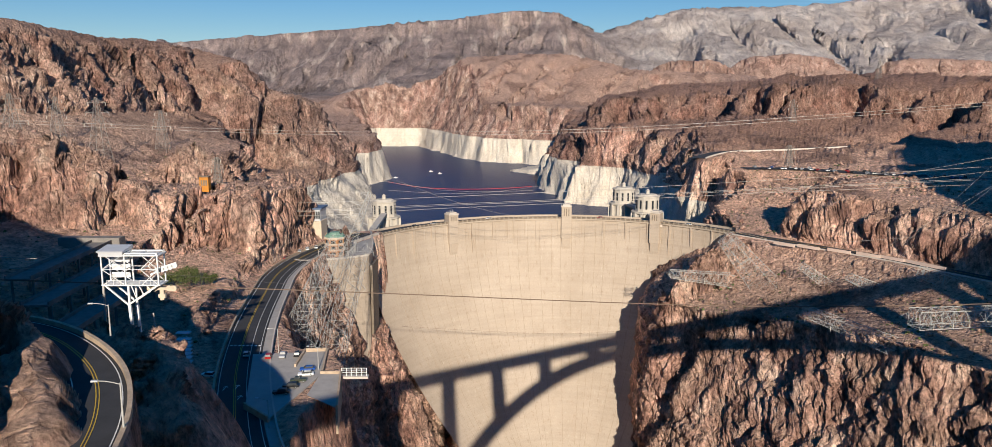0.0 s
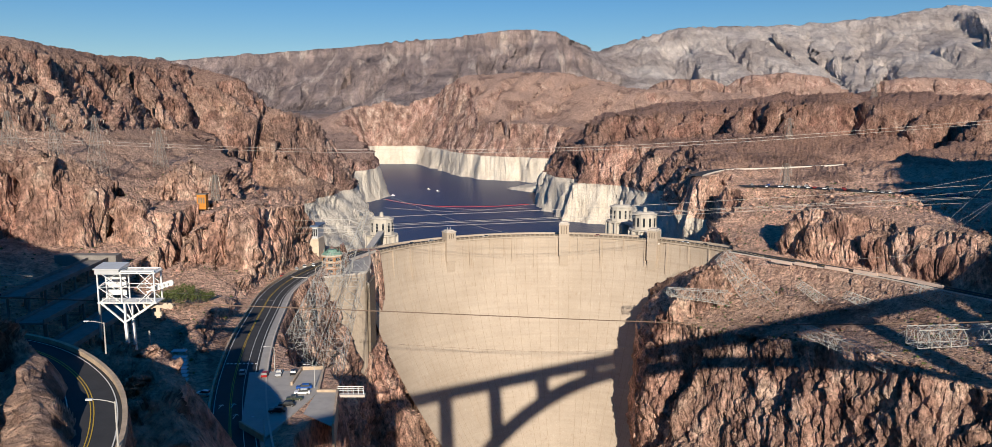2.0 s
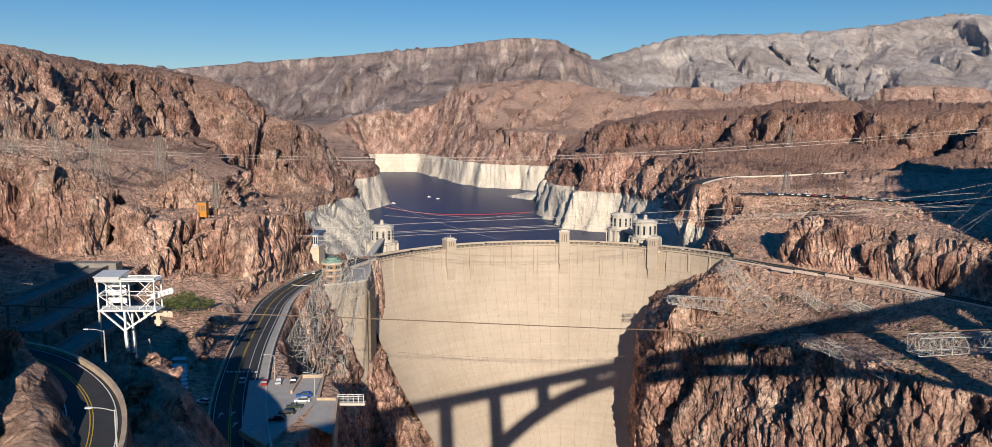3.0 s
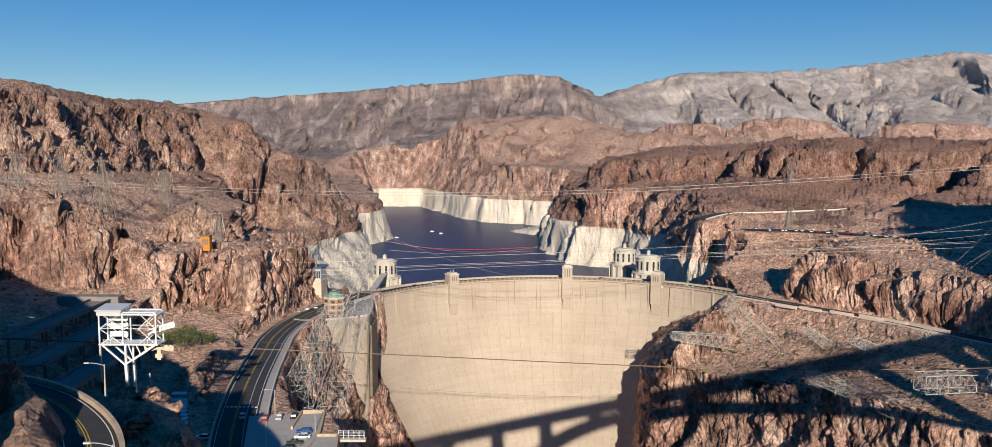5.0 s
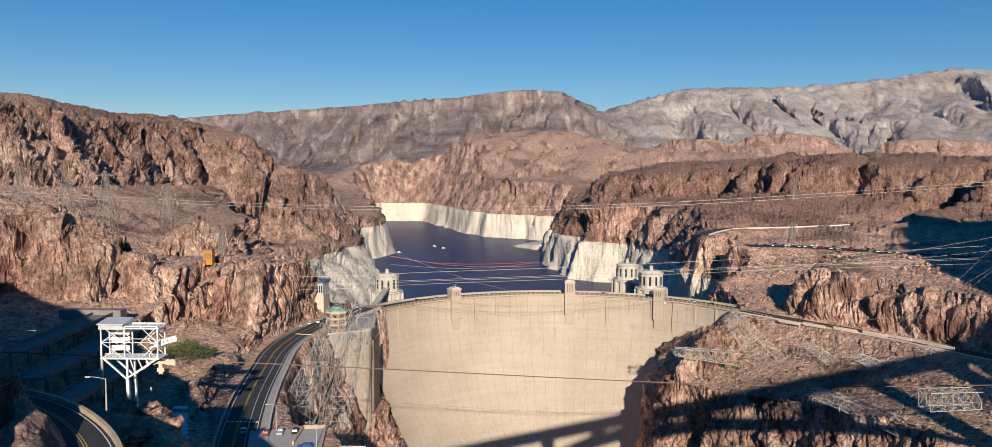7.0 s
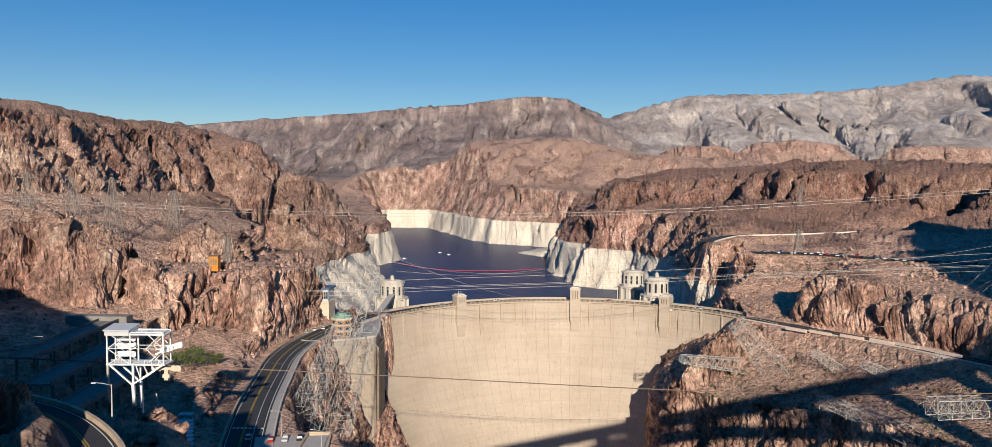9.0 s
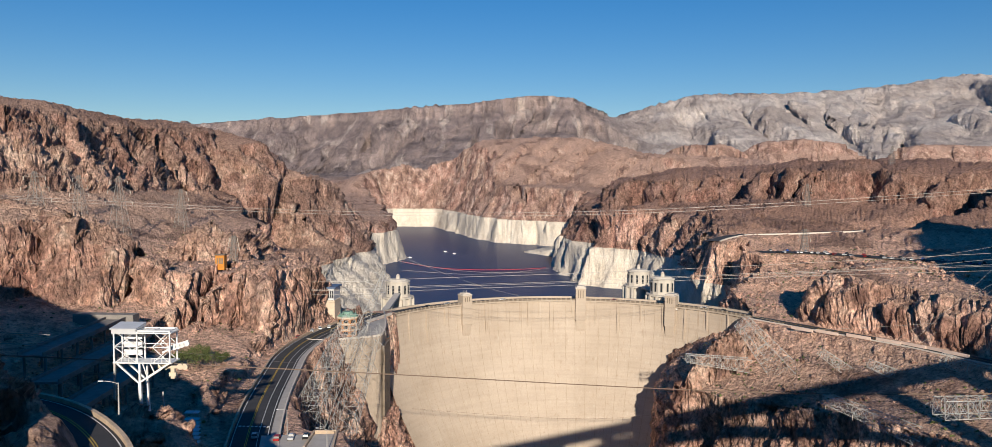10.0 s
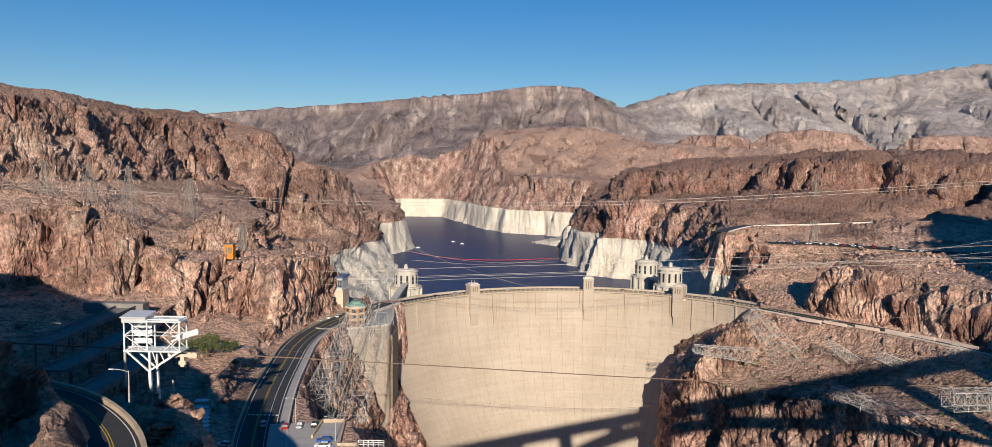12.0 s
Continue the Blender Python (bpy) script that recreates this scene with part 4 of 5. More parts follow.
    for x in (-3.1, -1.9, 1.9, 3.1):
        bm = bmesh.new()
        ring_mesh(bm, 0.8, 0.8, -0.3, 0.3, 12)
        bmesh.ops.transform(bm, matrix=Matrix.Translation(c + Vector((x, 0, 0.9))) @ pose(0, 0, 0, 90, 0, 0), verts=bm.verts)
        part("sheave", bm, CREAM, h)
    bm = bmesh.new()
    box(bm, c + Vector((-0.5, -0.4, -2.2)), c + Vector((0.5, 0.4, 0.5)))
    box(bm, c + Vector((-0.9, -0.5, -1.6)), c + Vector((0.9, 0.5, -0.6)))
    part("hook", bm, CREAM, h)


cable_gantry()


def car(x, y, z, turn, paint, kind="car", label="parked car"):
    c = tagged(new(kind), label, kind, "parked vehicles")
    c.matrix_world = Matrix.Translation((x, y, z)) @ pose(0, 0, 0, 0, 0, turn)
    bm = bmesh.new()
    v = box(bm, (-0.92, -2.3, 0.32), (0.92, 2.3, 0.95))
    bmesh.ops.bevel(bm, geom=bm.edges[:], offset=0.14, segments=2, affect="EDGES")
    part("body", bm, paint, c)
    bm = bmesh.new()
    y0, y1 = (-0.4, 1.2) if kind == "pickup_truck" else (-1.75, 1.15)
    v = box(bm, (-0.84, y0, 0.93), (0.84, y1, 1.5))
    for p in v:
        if p.co.z > 1.2:
            p.co.x *= 0.82
            p.co.y = y0 + (p.co.y - y0) * 0.72 + 0.2
    part("glasshouse", bm, GLASS, c)
    bm = bmesh.new()
    box(bm, (-0.68, y0 + 0.25, 1.5), (0.68, y0 + 0.2 + (y1 - y0) * 0.7, 1.56))
    part("roof", bm, paint, c)
    for sx in (-0.85, 0.85):
        for sy in (-1.45, 1.45):
            bm = bmesh.new()
            ring_mesh(bm, 0.34, 0.34, -0.11, 0.11, 12)
            bmesh.ops.transform(bm, matrix=Matrix.Translation((sx, sy, 0.34)) @ pose(0, 0, 0, 0, 90, 0), verts=bm.verts)
            wheel = part("wheel", bm, DARK, c)
            bm = bmesh.new()
            ring_mesh(bm, 0.2, 0.17, 0.0, 0.13, 8)
            bmesh.ops.transform(bm, matrix=Matrix.Translation((sx, sy, 0.34)) @ pose(0, 0, 0, 0, 90 if sx > 0 else -90, 0), verts=bm.verts)
            part("rim", bm, TIN, wheel)
    return c


PAINTS = {k: simple(k + "_car_paint", v, 0.3, vary=0.05, scale=0.3, grain=0) for k, v in {
    "red": (0.32, 0.02, 0.02), "silver": (0.42, 0.43, 0.44), "black": (0.02, 0.02, 0.022), "blue": (0.02, 0.09, 0.36), "white": (0.75, 0.75, 0.74), "green": (0.05, 0.06, 0.04)}.items()}
cars = {}
for x, y, turn, paint, kind in ((-71.5, 236.5, 8, "red", "car"), (-67.4, 237.5, 8, "silver", "pickup_truck"), (-63, 238.5, 8, "black", "car"), (-56.5, 225, 98, "blue", "car"), (-56, 220.7, 98, "white", "car"),
                                (-57, 215.8, 98, "green", "pickup_truck"), (-58, 211.2, 98, "black", "car"), (-59.5, 206.6, 98, "black", "car")):
    cars[paint] = car(x, y, 59.02, turn, PAINTS[paint], kind, f"{paint} {kind.replace('_', ' ')} parked on a paved lot")
car(-80, 241, 58.1, 14, PAINTS["silver"], "car", "silver car standing on the asphalt road")

# paved lot with its retaining wall and lookout
lot = [(-77.5, 240), (-67, 199), (-58, 189.5), (-52, 221), (-54.5, 243)]
bm = bmesh.new()
top = [bm.verts.new((x, y, 59.0)) for x, y in lot]
f = bm.faces.new(top)
bmesh.ops.recalc_face_normals(bm, faces=[f])
if f.normal.z < 0:
    f.normal_flip()
ext = bmesh.ops.extrude_face_region(bm, geom=[f])
bmesh.ops.translate(bm, vec=(0, 0, -2.5), verts=[g for g in ext["geom"] if isinstance(g, bmesh.types.BMVert)])
bmesh.ops.recalc_face_normals(bm, faces=bm.faces[:])
tagged(part("paved_lot", bm, PAVING), "pale paved parking lot at the canyon rim", "parking lot", kind="structure")
for a, b in (((-61.5, 243), (-61, 228)), ((-54.5, 243.5), (-51.5, 222)), ((-61.5, 243), (-54.5, 243.5)), ((-52, 222), (-46, 222)), ((-46, 222), (-42, 196)), ((-67, 198), (-58, 189))):
    bm = bmesh.new()
    d = Vector((b[0] - a[0], b[1] - a[1], 0))
    m = Matrix.Translation(((a[0] + b[0]) / 2, (a[1] + b[1]) / 2, 59)) @ pose(0, 0, 0, 0, 0, math.degrees(math.atan2(d.y, d.x)))
    box(bm, (-d.length / 2, -0.3, -7 if a[0] > -53 else -0.8), (d.length / 2, 0.3, 1.0), m)
    tagged(part("retaining_wall", bm, STONE), "tan concrete retaining wall at the parking lot", "wall", kind="structure")
bm = bmesh.new()
v = [bm.verts.new(p) for p in ((-52, 222, 59.2), (-46, 222, 59.2), (-42, 196, 59.2), (-52, 205, 59.2))]
bm.faces.new(v[::-1])
tagged(part("lookout_floor", bm, PAVING), "grey paved lookout floor above the canyon", "floor", kind="structure")
fence = tagged(new("lookout_fence"), "white railed fence at the end of the lookout", "fence")
for i in range(6):
    bm = bmesh.new()
    beam(bm, (-46 + i * 1.5, 223, 58), (-46 + i * 1.5, 223, 60.6), 0.15)
    part("post", bm, STEEL_WHITE, fence)
for z in (59.2, 59.9, 60.5):
    bm = bmesh.new()
    beam(bm, (-46, 223, z), (-38.5, 223, z), 0.14)
    part("rail", bm, STEEL_WHITE, fence)
bm = bmesh.new()
box(bm, (-46.2, 222.3, 57.4), (-38, 224.2, 58.1))
part("deck", bm, PALE, fence)


def street_lamp(x, y, z, h, turn, arm=2.6):
    t = tagged(new("street_lamp"), "grey steel street lamp with one curved arm", "street lamp", "street lamps")
    t.matrix_world = Matrix.Translation((x, y, z)) @ pose(0, 0, 0, 0, 0, turn)
    bm = bmesh.new()
    ring_mesh(bm, 0.16, 0.09, -1.5, h, 8)
    part("pole", bm, GALV, t)
    bm = bmesh.new()
    pts = [(-arm * f, 0, h - 0.2 + 0.55 * math.sin(f * 1.6)) for f in (0, 0.33, 0.66, 1)]
    for a, b in zip(pts[:-1], pts[1:]):
        beam(bm, a, b, 0.09)
    arm_part = part("arm", bm, GALV, t)
    bm = bmesh.new()
    box(bm, (-arm - 0.7, -0.16, h + 0.25), (-arm + 0.1, 0.16, h + 0.45))
    part("lamp_head", bm, TIN, arm_part)


for x, y, z, h, turn in ((-68.6, 134.5, 100, 4.2, 10), (-45.5, 90.5, 100, 6.5, 8), (-70.2, 243, 59, 7.5, 20), (-53.5, 226, 59, 7, 0), (-57, 186, 59, 6.5, -10)):
    street_lamp(x, y, z, h, turn)

# ---------------------------------------------------------------- leaning lattice pylons
def pylon(a, b, wa, wb, up, panels, thick, label, arms=(), steel=GALV):
    t = tagged(new("lattice_pylon"), label, "pylon", "lattice pylons")
    bm = bmesh.new()
    s1, s2 = truss(bm, a, b, wa, wb, up, panels, thick)
    part("mast", bm, steel, t)
    a, b = Vector(a), Vector(b)
    for f, long in arms:
        c = a + (b - a) * f
        for s in (-1, 1):
            bm = bmesh.new()
            tip = c + s1 * s * long
            w = wa + (wb - wa) * f
            for q in (-0.5, 0.5):
                beam(bm, c + s1 * s * w * 0.5 + s2 * q * w, tip, thick)
            beam(bm, c + s1 * s * w * 0.5 + (b - a).normalized() * w * 0.9, tip, thick * 0.8)
            n = 4
            for i in range(1, n):
                p = c.lerp(tip, i / n)
                beam(bm, p + s2 * w * 0.5 * (1 - i / n), p - s2 * w * 0.5 * (1 - i / n), thick * 0.7)
            crossarm = part("crossarm", bm, steel, t)
            bm = bmesh.new()
            beam(bm, tip, tip + Vector((0, 0, -2.2)), thick * 1.6)
            part("insulator", bm, TOWER_WHITE, crossarm)
    return t


LEAN = "grey galvanised lattice pylon leaning out over the canyon"
pylon((-77, 288, 45), (-70, 350, 75), 11, 7, (0, 0, 1), 9, 0.1, LEAN, ((0.75, 8), (0.95, 7)))
pylon((-80, 300, 46), (-77, 372, 70), 8, 6, (0, 0, 1), 9, 0.09, LEAN, ((0.9, 7),))
pylon((-64, 286, 38), (-66, 378, 66), 9, 6, (0, 0, 1), 11, 0.1, LEAN, ((0.6, 7), (0.82, 7), (0.97, 6)))
pylon((-80, 402, 52), (-66, 408, 90), 6, 1.6, (0, 1, 0), 9, 0.1, LEAN, ((0.6, 8), (0.8, 7), (0.95, 5)))
pylon((150, 416, 34), (128, 432, 62), 13, 7, (0, 0, 1), 8, 0.14, LEAN, ((0.55, 8), (0.9, 8)))
pylon((132, 428, 38), (97, 427, 42), 7, 4, (0, 0, 1), 8, 0.14, LEAN, ((0.5, 7), (0.8, 7), (0.97, 5)))
pylon((180, 400, 38), (160, 402, 52), 6, 4, (0, 0, 1), 6, 0.12, LEAN, ((0.6, 6), (0.9, 6)))
pylon((196, 385, 42), (176, 380, 51), 6, 4, (0, 0, 1), 6, 0.12, LEAN, ((0.6, 6), (0.9, 6)))
pylon((224, 362, 50), (205, 372, 56), 7, 5, (0, 0, 1), 6, 0.12, LEAN, ((0.5, 6), (0.9, 6)))
pylon((206, 296, 56), (160, 290, 56), 6, 7, (0, 0, 1), 10, 0.15, LEAN, ((0.6, 6), (0.78, 8), (0.95, 8)))
pylon((158, 300, 42), (134, 330, 48), 6, 4, (0, 0, 1), 7, 0.12, LEAN, ((0.6, 6), (0.9, 6)))
UPRIGHT = "tall upright grey lattice pylon on a rocky slope"
for x, y, top, base, w in ((-279, 455, 42, None, 13), (-300, 540, 34, None, 9), (-262, 520, 44, None, 12), (-250, 590, 32, None, 9), (-161, 452, 18, None, 4.5), (228, 610, 20, None, 6), (330, 880, 26, None, 7), (470, 980, 26, None, 7)):
    z = level(x, y) - 2
    pylon((x, y, z), (x, y, z + top), w, 1.4, (0, 1, 0), 9, 0.17, UPRIGHT, ((0.62, w * 0.75), (0.78, w * 0.65), (0.93, w * 0.5)), OLD_STEEL)

# ---------------------------------------------------------------- cables
def cable(pts, r, mat, name="overhead_cable", label="thin steel overhead cable", lines=1, gap=1.5):
    p = smooth_line(pts, 18.0)
    for k in range(lines):
        q = p + np.array([0, 0, -gap * k])
        rows = [[tuple(c + r * np.array([0.0, math.cos(t), math.sin(t)])) for t in (0, 2.094, 4.189, 6.283)] for c in q]
        tagged(sheet(name, rows, mat), label, "cable", "overhead cables")
cable([(-283.4, 420.0, 128.3), (-149.5, 410.8, 123.0), (-72.8, 405.4, 121.3), (30.6, 397.9, 122.3), (129.9, 390.4, 128.0), (259.0, 380.0, 138.8)], 0.075, CABLE, lines=2, gap=1.6)
cable([(-295.4, 430.0, 81.5), (-99.4, 430.0, 80.8), (-50.3, 430.0, 84.0), (30.0, 430.0, 87.2), (120.6, 430.0, 92.1), (297.1, 430.0, 103.2)], 0.081, CABLE)
cable([(-295.8, 430.0, 77.6), (-99.6, 430.0, 76.6), (-50.4, 430.0, 79.8), (40.6, 430.0, 83.3), (127.7, 430.0, 88.6), (297.9, 430.0, 96.3)], 0.074, CABLE, lines=2, gap=0.7)
cable([(-296.1, 430.0, 74.4), (-99.7, 430.0, 73.4), (-50.5, 430.0, 77.6), (40.6, 430.0, 81.2), (131.3, 430.0, 86.5), (298.3, 430.0, 92.8)], 0.081, CABLE)
cable([(-135.5, 195.0, 100.3), (-101.8, 198.0, 98.5)], 0.09, CABLE)
cable([(-135.8, 195.0, 97.5), (-102.3, 198.0, 96.0)], 0.09, CABLE)
cable([(-139.6, 200.0, 93.3), (-112.0, 216.8, 88.0), (-91.2, 227.5, 84.4), (-38.2, 250.5, 76.4), (58.0, 283.4, 63.5), (130.5, 304.0, 56.6), (234.8, 330.0, 51.6)], 0.2, DARK_CABLE, label="heavy dark track cable of the cableway")
cable([(-86.6, 200.0, 94.5), (-81.1, 269.3, 75.4), (-61.3, 330.0, 58.1)], 0.050, CABLE)
cable([(192.2, 400.0, 45.6), (234.0, 400.0, 84.8), (274.1, 400.0, 126.1)], 0.056, CABLE)
cable([(198.6, 400.0, 48.3), (237.8, 400.0, 78.8), (275.7, 400.0, 111.7)], 0.056, CABLE)
cable([(209.9, 400.0, 51.0), (244.0, 400.0, 74.3), (277.0, 400.0, 100.4)], 0.056, CABLE)
cable([(219.6, 400.0, 54.1), (249.5, 400.0, 68.3), (278.7, 400.0, 85.7)], 0.056, CABLE)
cable([(170.8, 400.0, 43.9), (224.3, 400.0, 74.9), (276.1, 400.0, 108.5)], 0.056, CABLE)
cable([(148.1, 400.0, 92.2), (212.2, 400.0, 101.0), (275.6, 400.0, 113.0)], 0.056, CABLE)
cable([(128.7, 400.0, 90.6), (202.9, 400.0, 96.0), (276.5, 400.0, 104.6)], 0.056, CABLE)
cable([(136.7, 400.0, 62.5), (208.6, 400.0, 66.6), (280.0, 400.0, 74.1)], 0.056, CABLE)
cable([(229.0, 400.0, 59.1), (255.2, 400.0, 59.9), (281.1, 400.0, 64.1)], 0.056, CABLE)
cable([(-65.6, 440.0, 92.7), (-23.4, 449.2, 84.4), (28.4, 460.0, 84.9)], 0.050, CABLE)
cable([(-61.4, 440.0, 87.3), (-16.1, 450.0, 82.8), (31.3, 460.0, 87.9)], 0.050, CABLE)
cable([(-65.5, 440.0, 96.3), (-8.8, 450.7, 73.1), (43.6, 460.0, 65.2)], 0.050, CABLE)
cable([(-113.0, 440.0, 65.6), (-82.3, 450.6, 75.0), (-53.9, 460.0, 80.4)], 0.050, CABLE)
cable([(-125.9, 380.0, 69.6), (-111.3, 393.3, 60.5), (-103.0, 400.0, 65.8), (-76.7, 420.0, 79.4)], 0.043, CABLE)
# dark line before the dam face, standing in for a cable's shadow on it
cable([(-76.1, 470.0, -0.1), (-33.0, 470.0, -3.3), (45.6, 470.0, -7.4), (88.8, 470.0, -3.3)], 0.062, DARK_CABLE)
RED_FLOAT = simple("red_float", (0.5, 0.06, 0.07), 0.6, vary=0.15, scale=0.2, grain=0)
tagged(sheet("buoy_line", [[tuple(c + 0.42 * np.array([0.0, math.cos(t), math.sin(t)])) for t in (0, 1.571, 3.142, 4.712, 6.283)] for c in smooth_line([(-175, 1264, 0.3), (-131, 1202, 0.3), (-89, 1169, 0.3), (-46, 1162, 0.3), (6, 1169, 0.3), (62, 1202, 0.3)], 8.0)], RED_FLOAT), "red floating buoy line across the lake", "buoy line")
for x, y in ((-119, 1434), (-100, 1399), (-170, 1324)):
    bt = tagged(new("boat"), "small white motor boat on the lake", "boat", "boats on the lake")
    bt.matrix_world = Matrix.Translation((x, y, 0)) @ Matrix.Scale(0.7, 4)
    bm = bmesh.new()
    v = box(bm, (-4.5, -1.6, -0.4), (4.5, 1.6, 1.3))
    for p in v:
        if p.co.x > 0:
            p.co.y *= 0.15
        if p.co.z < 0:
            p.co.y *= 0.6
    part("hull", bm, PAINTS["white"], bt)
    bm = bmesh.new()
    box(bm, (-2.5, -1.1, 1.3), (0.6, 1.1, 2.9))
    part("cabin", bm, PAINTS["white"], bt)

# ---------------------------------------------------------------- buildings at the left end of the dam
def abutment():
    """A tall curved concrete wing wall that carries the terrace by the dam."""
    t = tagged(new("abutment_terrace"), "tall pale concrete wing wall under a railed terrace", "terrace")
    edge = [(-104, 398), (-102, 395.5), (-98, 395), (-90, 397.5), (-82, 401), (-75, 405), (-69, 409), (-67.5, 413), (-70, 440), (-78, 482)]
    line = smooth_line([(x, y, 0.0) for x, y in edge], 2.0)
    rows = [[(x, y, -5.0), (x, y, 55.6)] for x, y, _ in line]
    sheet("wing_wall", rows, FACE, t)
    sheet("coping", [[(x - 0.4, y - 0.4, 55.6), (x - 0.4, y - 0.4, 56.6), (x + 0.4, y + 0.4, 56.6), (x + 0.4, y + 0.4, 55.6)] for x, y, _ in line], PALE, t)
    bm = bmesh.new()
    f = bm.faces.new([bm.verts.new((x, y, 55.5)) for x, y, _ in line] + [bm.verts.new((-95, 480, 55.5)), bm.verts.new((-106, 440, 55.5))])
    f.normal_update()
    if f.normal.z < 0:
        f.normal_flip()
    part("terrace_floor", bm, PAVING, t)
    # dark bar put in for the shaded gap between wing wall and dam
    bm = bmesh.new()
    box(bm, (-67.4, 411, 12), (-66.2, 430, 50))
    part("gap_shade_bar", bm, RAIL, t)


abutment()


def rotunda():
    t = tagged(new("rotunda"), "orange-brown masonry pavilion with a green copper roof", "building")
    t.location = (-86, 412, 55.5)
    bm = bmesh.new()
    ring_mesh(bm, 5.4, 5.4, 0, 9.5, 8, 0.39)
    part("wall", bm, BRICK, t)
    for z, h, r in ((3.2, 0.5, 5.65), (6.4, 0.5, 5.65), (9.5, 0.9, 5.9)):
        bm = bmesh.new()
        ring_mesh(bm, r, r, z, z + h, 8, 0.39)
        part("cornice", bm, CREAM, t)
    for i in range(8):
        for z in (1.0, 4.2, 7.3):
            bm = bmesh.new()
            box(bm, (4.95, -1.2, z), (5.1, 1.2, z + 1.6), pose(0, 0, 0, 0, 0, 45 * i))
            pane = part("window", bm, GLASS, t)
            bm = bmesh.new()
            box(bm, (4.9, -1.35, z - 0.2), (5.3, 1.35, z), pose(0, 0, 0, 0, 0, 45 * i))
            part("sill", bm, CREAM, pane)
    bm = bmesh.new()
    ring_mesh(bm, 5.6, 4.6, 10.4, 11.6, 8, 0.39)
    ring_mesh(bm, 3.2, 2.6, 11.6, 12.8, 8, 0.39)
    part("roof", bm, COPPER, t)
    for i in range(6):
        bm = bmesh.new()
        q = i * 1.05
        beam(bm, (4 * math.cos(q), 4 * math.sin(q), 11.4), (4 * math.cos(q), 4 * math.sin(q), 13.4), 0.18)
        part("roof_post", bm, COPPER, t)


rotunda()


def visitor_centre():
    t = tagged(new("visitor_centre"), "cream building with a flat blue metal roof against the cliff", "building")
    t.matrix_world = Matrix.Translation((-109, 452, 55.5)) @ pose(0, 0, 0, 0, 0, -4)
    bm = bmesh.new()
    box(bm, (-8, 0, 0), (7, 12, 12))
    part("lower_wall", bm, CREAM, t)
    bm = bmesh.new()
    box(bm, (-9, 0.8, 12), (6.4, 13, 19))
    part("upper_wall", bm, TIN, t)
    bm = bmesh.new()
    box(bm, (-9.8, -0.6, 19), (7.4, 14, 19.9))
    part("roof", bm, BLUE_ROOF, t)
    for i in range(5):
        bm = bmesh.new()
        box(bm, (0.2 + 1.25 * i, 0.68, 13.4), (1.1 + 1.25 * i, 0.82, 17.6))
        part("window", bm, GLASS, t)
    for i in range(4):
        bm = bmesh.new()
        box(bm, (-6.8 + 3.5 * i, -0.12, 1.0), (-4.8 + 3.5 * i, 0.02, 3.6))
        part("door", bm, RAIL, t)


visitor_centre()
for x, y, turn, paint in ((-104, 424, 20, "white"), (-100, 428, 15, "white"), (-106.5, 417, 10, "silver"), (-97, 432, 20, "black"), (-109.5, 400, 5, "red"), (-94, 437, 25, "white")):
    car(x, y, 56.2, turn, PAINTS[paint], "car", f"{paint} car parked beside the terrace")
for q, paint in ((-45, "black"), (-38, "silver"), (-20, "white"), (14, "red"), (41, "white"), (47, "black")):
    px, py, pz = dam_point(radians(q), WALL_R + 6, CREST_Z - 0.84)
    car(px, py, pz, -q + 90, PAINTS[paint], "car", f"{paint} car on the road along the dam crest")
wb = tagged(new("orange_shed"), "small orange steel shed on a rock bench", "shed")
z0 = 90.0
bm = bmesh.new()
box(bm, (-165.0, 434, z0 - 3), (-160.0, 438, z0 + 5.2))
part("wall", bm, simple("orange_paint", (0.5, 0.2, 0.03), 0.6, vary=0.15, scale=0.5), wb)
bm = bmesh.new()
box(bm, (-165.4, 433.5, z0 + 5.2), (-159.6, 438.4, z0 + 5.7))
part("roof", bm, RAIL, wb)
for x in (-164.2, -162.9, -161.6):
    bm = bmesh.new()
    box(bm, (x, 433.9, z0 + 0.4), (x + 0.9, 433.98, z0 + 3.6))
    part("door", bm, RAIL, wb)


# concrete coloured darker to deepen the shade that the decks stand in
SHADED_GREY = simple("shaded_grey_concrete", (0.22, 0.2, 0.18), 0.95, vary=0.3, scale=0.3)


def garage_deck(x, y, z, wide, long, turn):
    t = tagged(new("garage_deck"), "long concrete parking deck in the shade of the hill", "parking deck", "parking decks")
    t.matrix_world = Matrix.Translation((x, y, z)) @ pose(0, 0, 0, 0, 0, turn)
    bm = bmesh.new()
    box(bm, (-wide / 2, -long / 2, -0.8), (wide / 2, long / 2, 0))
    part("slab", bm, SHADED_GREY, t)
    for s in (-1, 1):
        bm = bmesh.new()
        box(bm, (s * wide / 2 - 0.25, -long / 2, 0.0), (s * wide / 2 + 0.25, long / 2, 1.1))
        part("parapet", bm, SHADED_GREY, t)
        for i in range(7):
            yy = -long / 2 + 3 + i * (long - 6) / 6
            bm = bmesh.new()
            box(bm, (s * (wide / 2 - 0.7) - 0.35, yy - 0.35, -14), (s * (wide / 2 - 0.7) + 0.35, yy + 0.35, -0.8))
            part("column", bm, SHADED_GREY, t)


garage_deck(-158, 300, 71, 9, 90, 4)
garage_deck(-138, 268, 68, 9, 80, 4)
garage_deck(-178, 320, 74, 9, 80, 4)
bm = bmesh.new()
box(bm, (-200, 352, 60), (-172, 358, 76))
tagged(part("garage_wall", bm, SHADED_GREY), "plain concrete end wall of the parking decks", "wall", kind="structure")


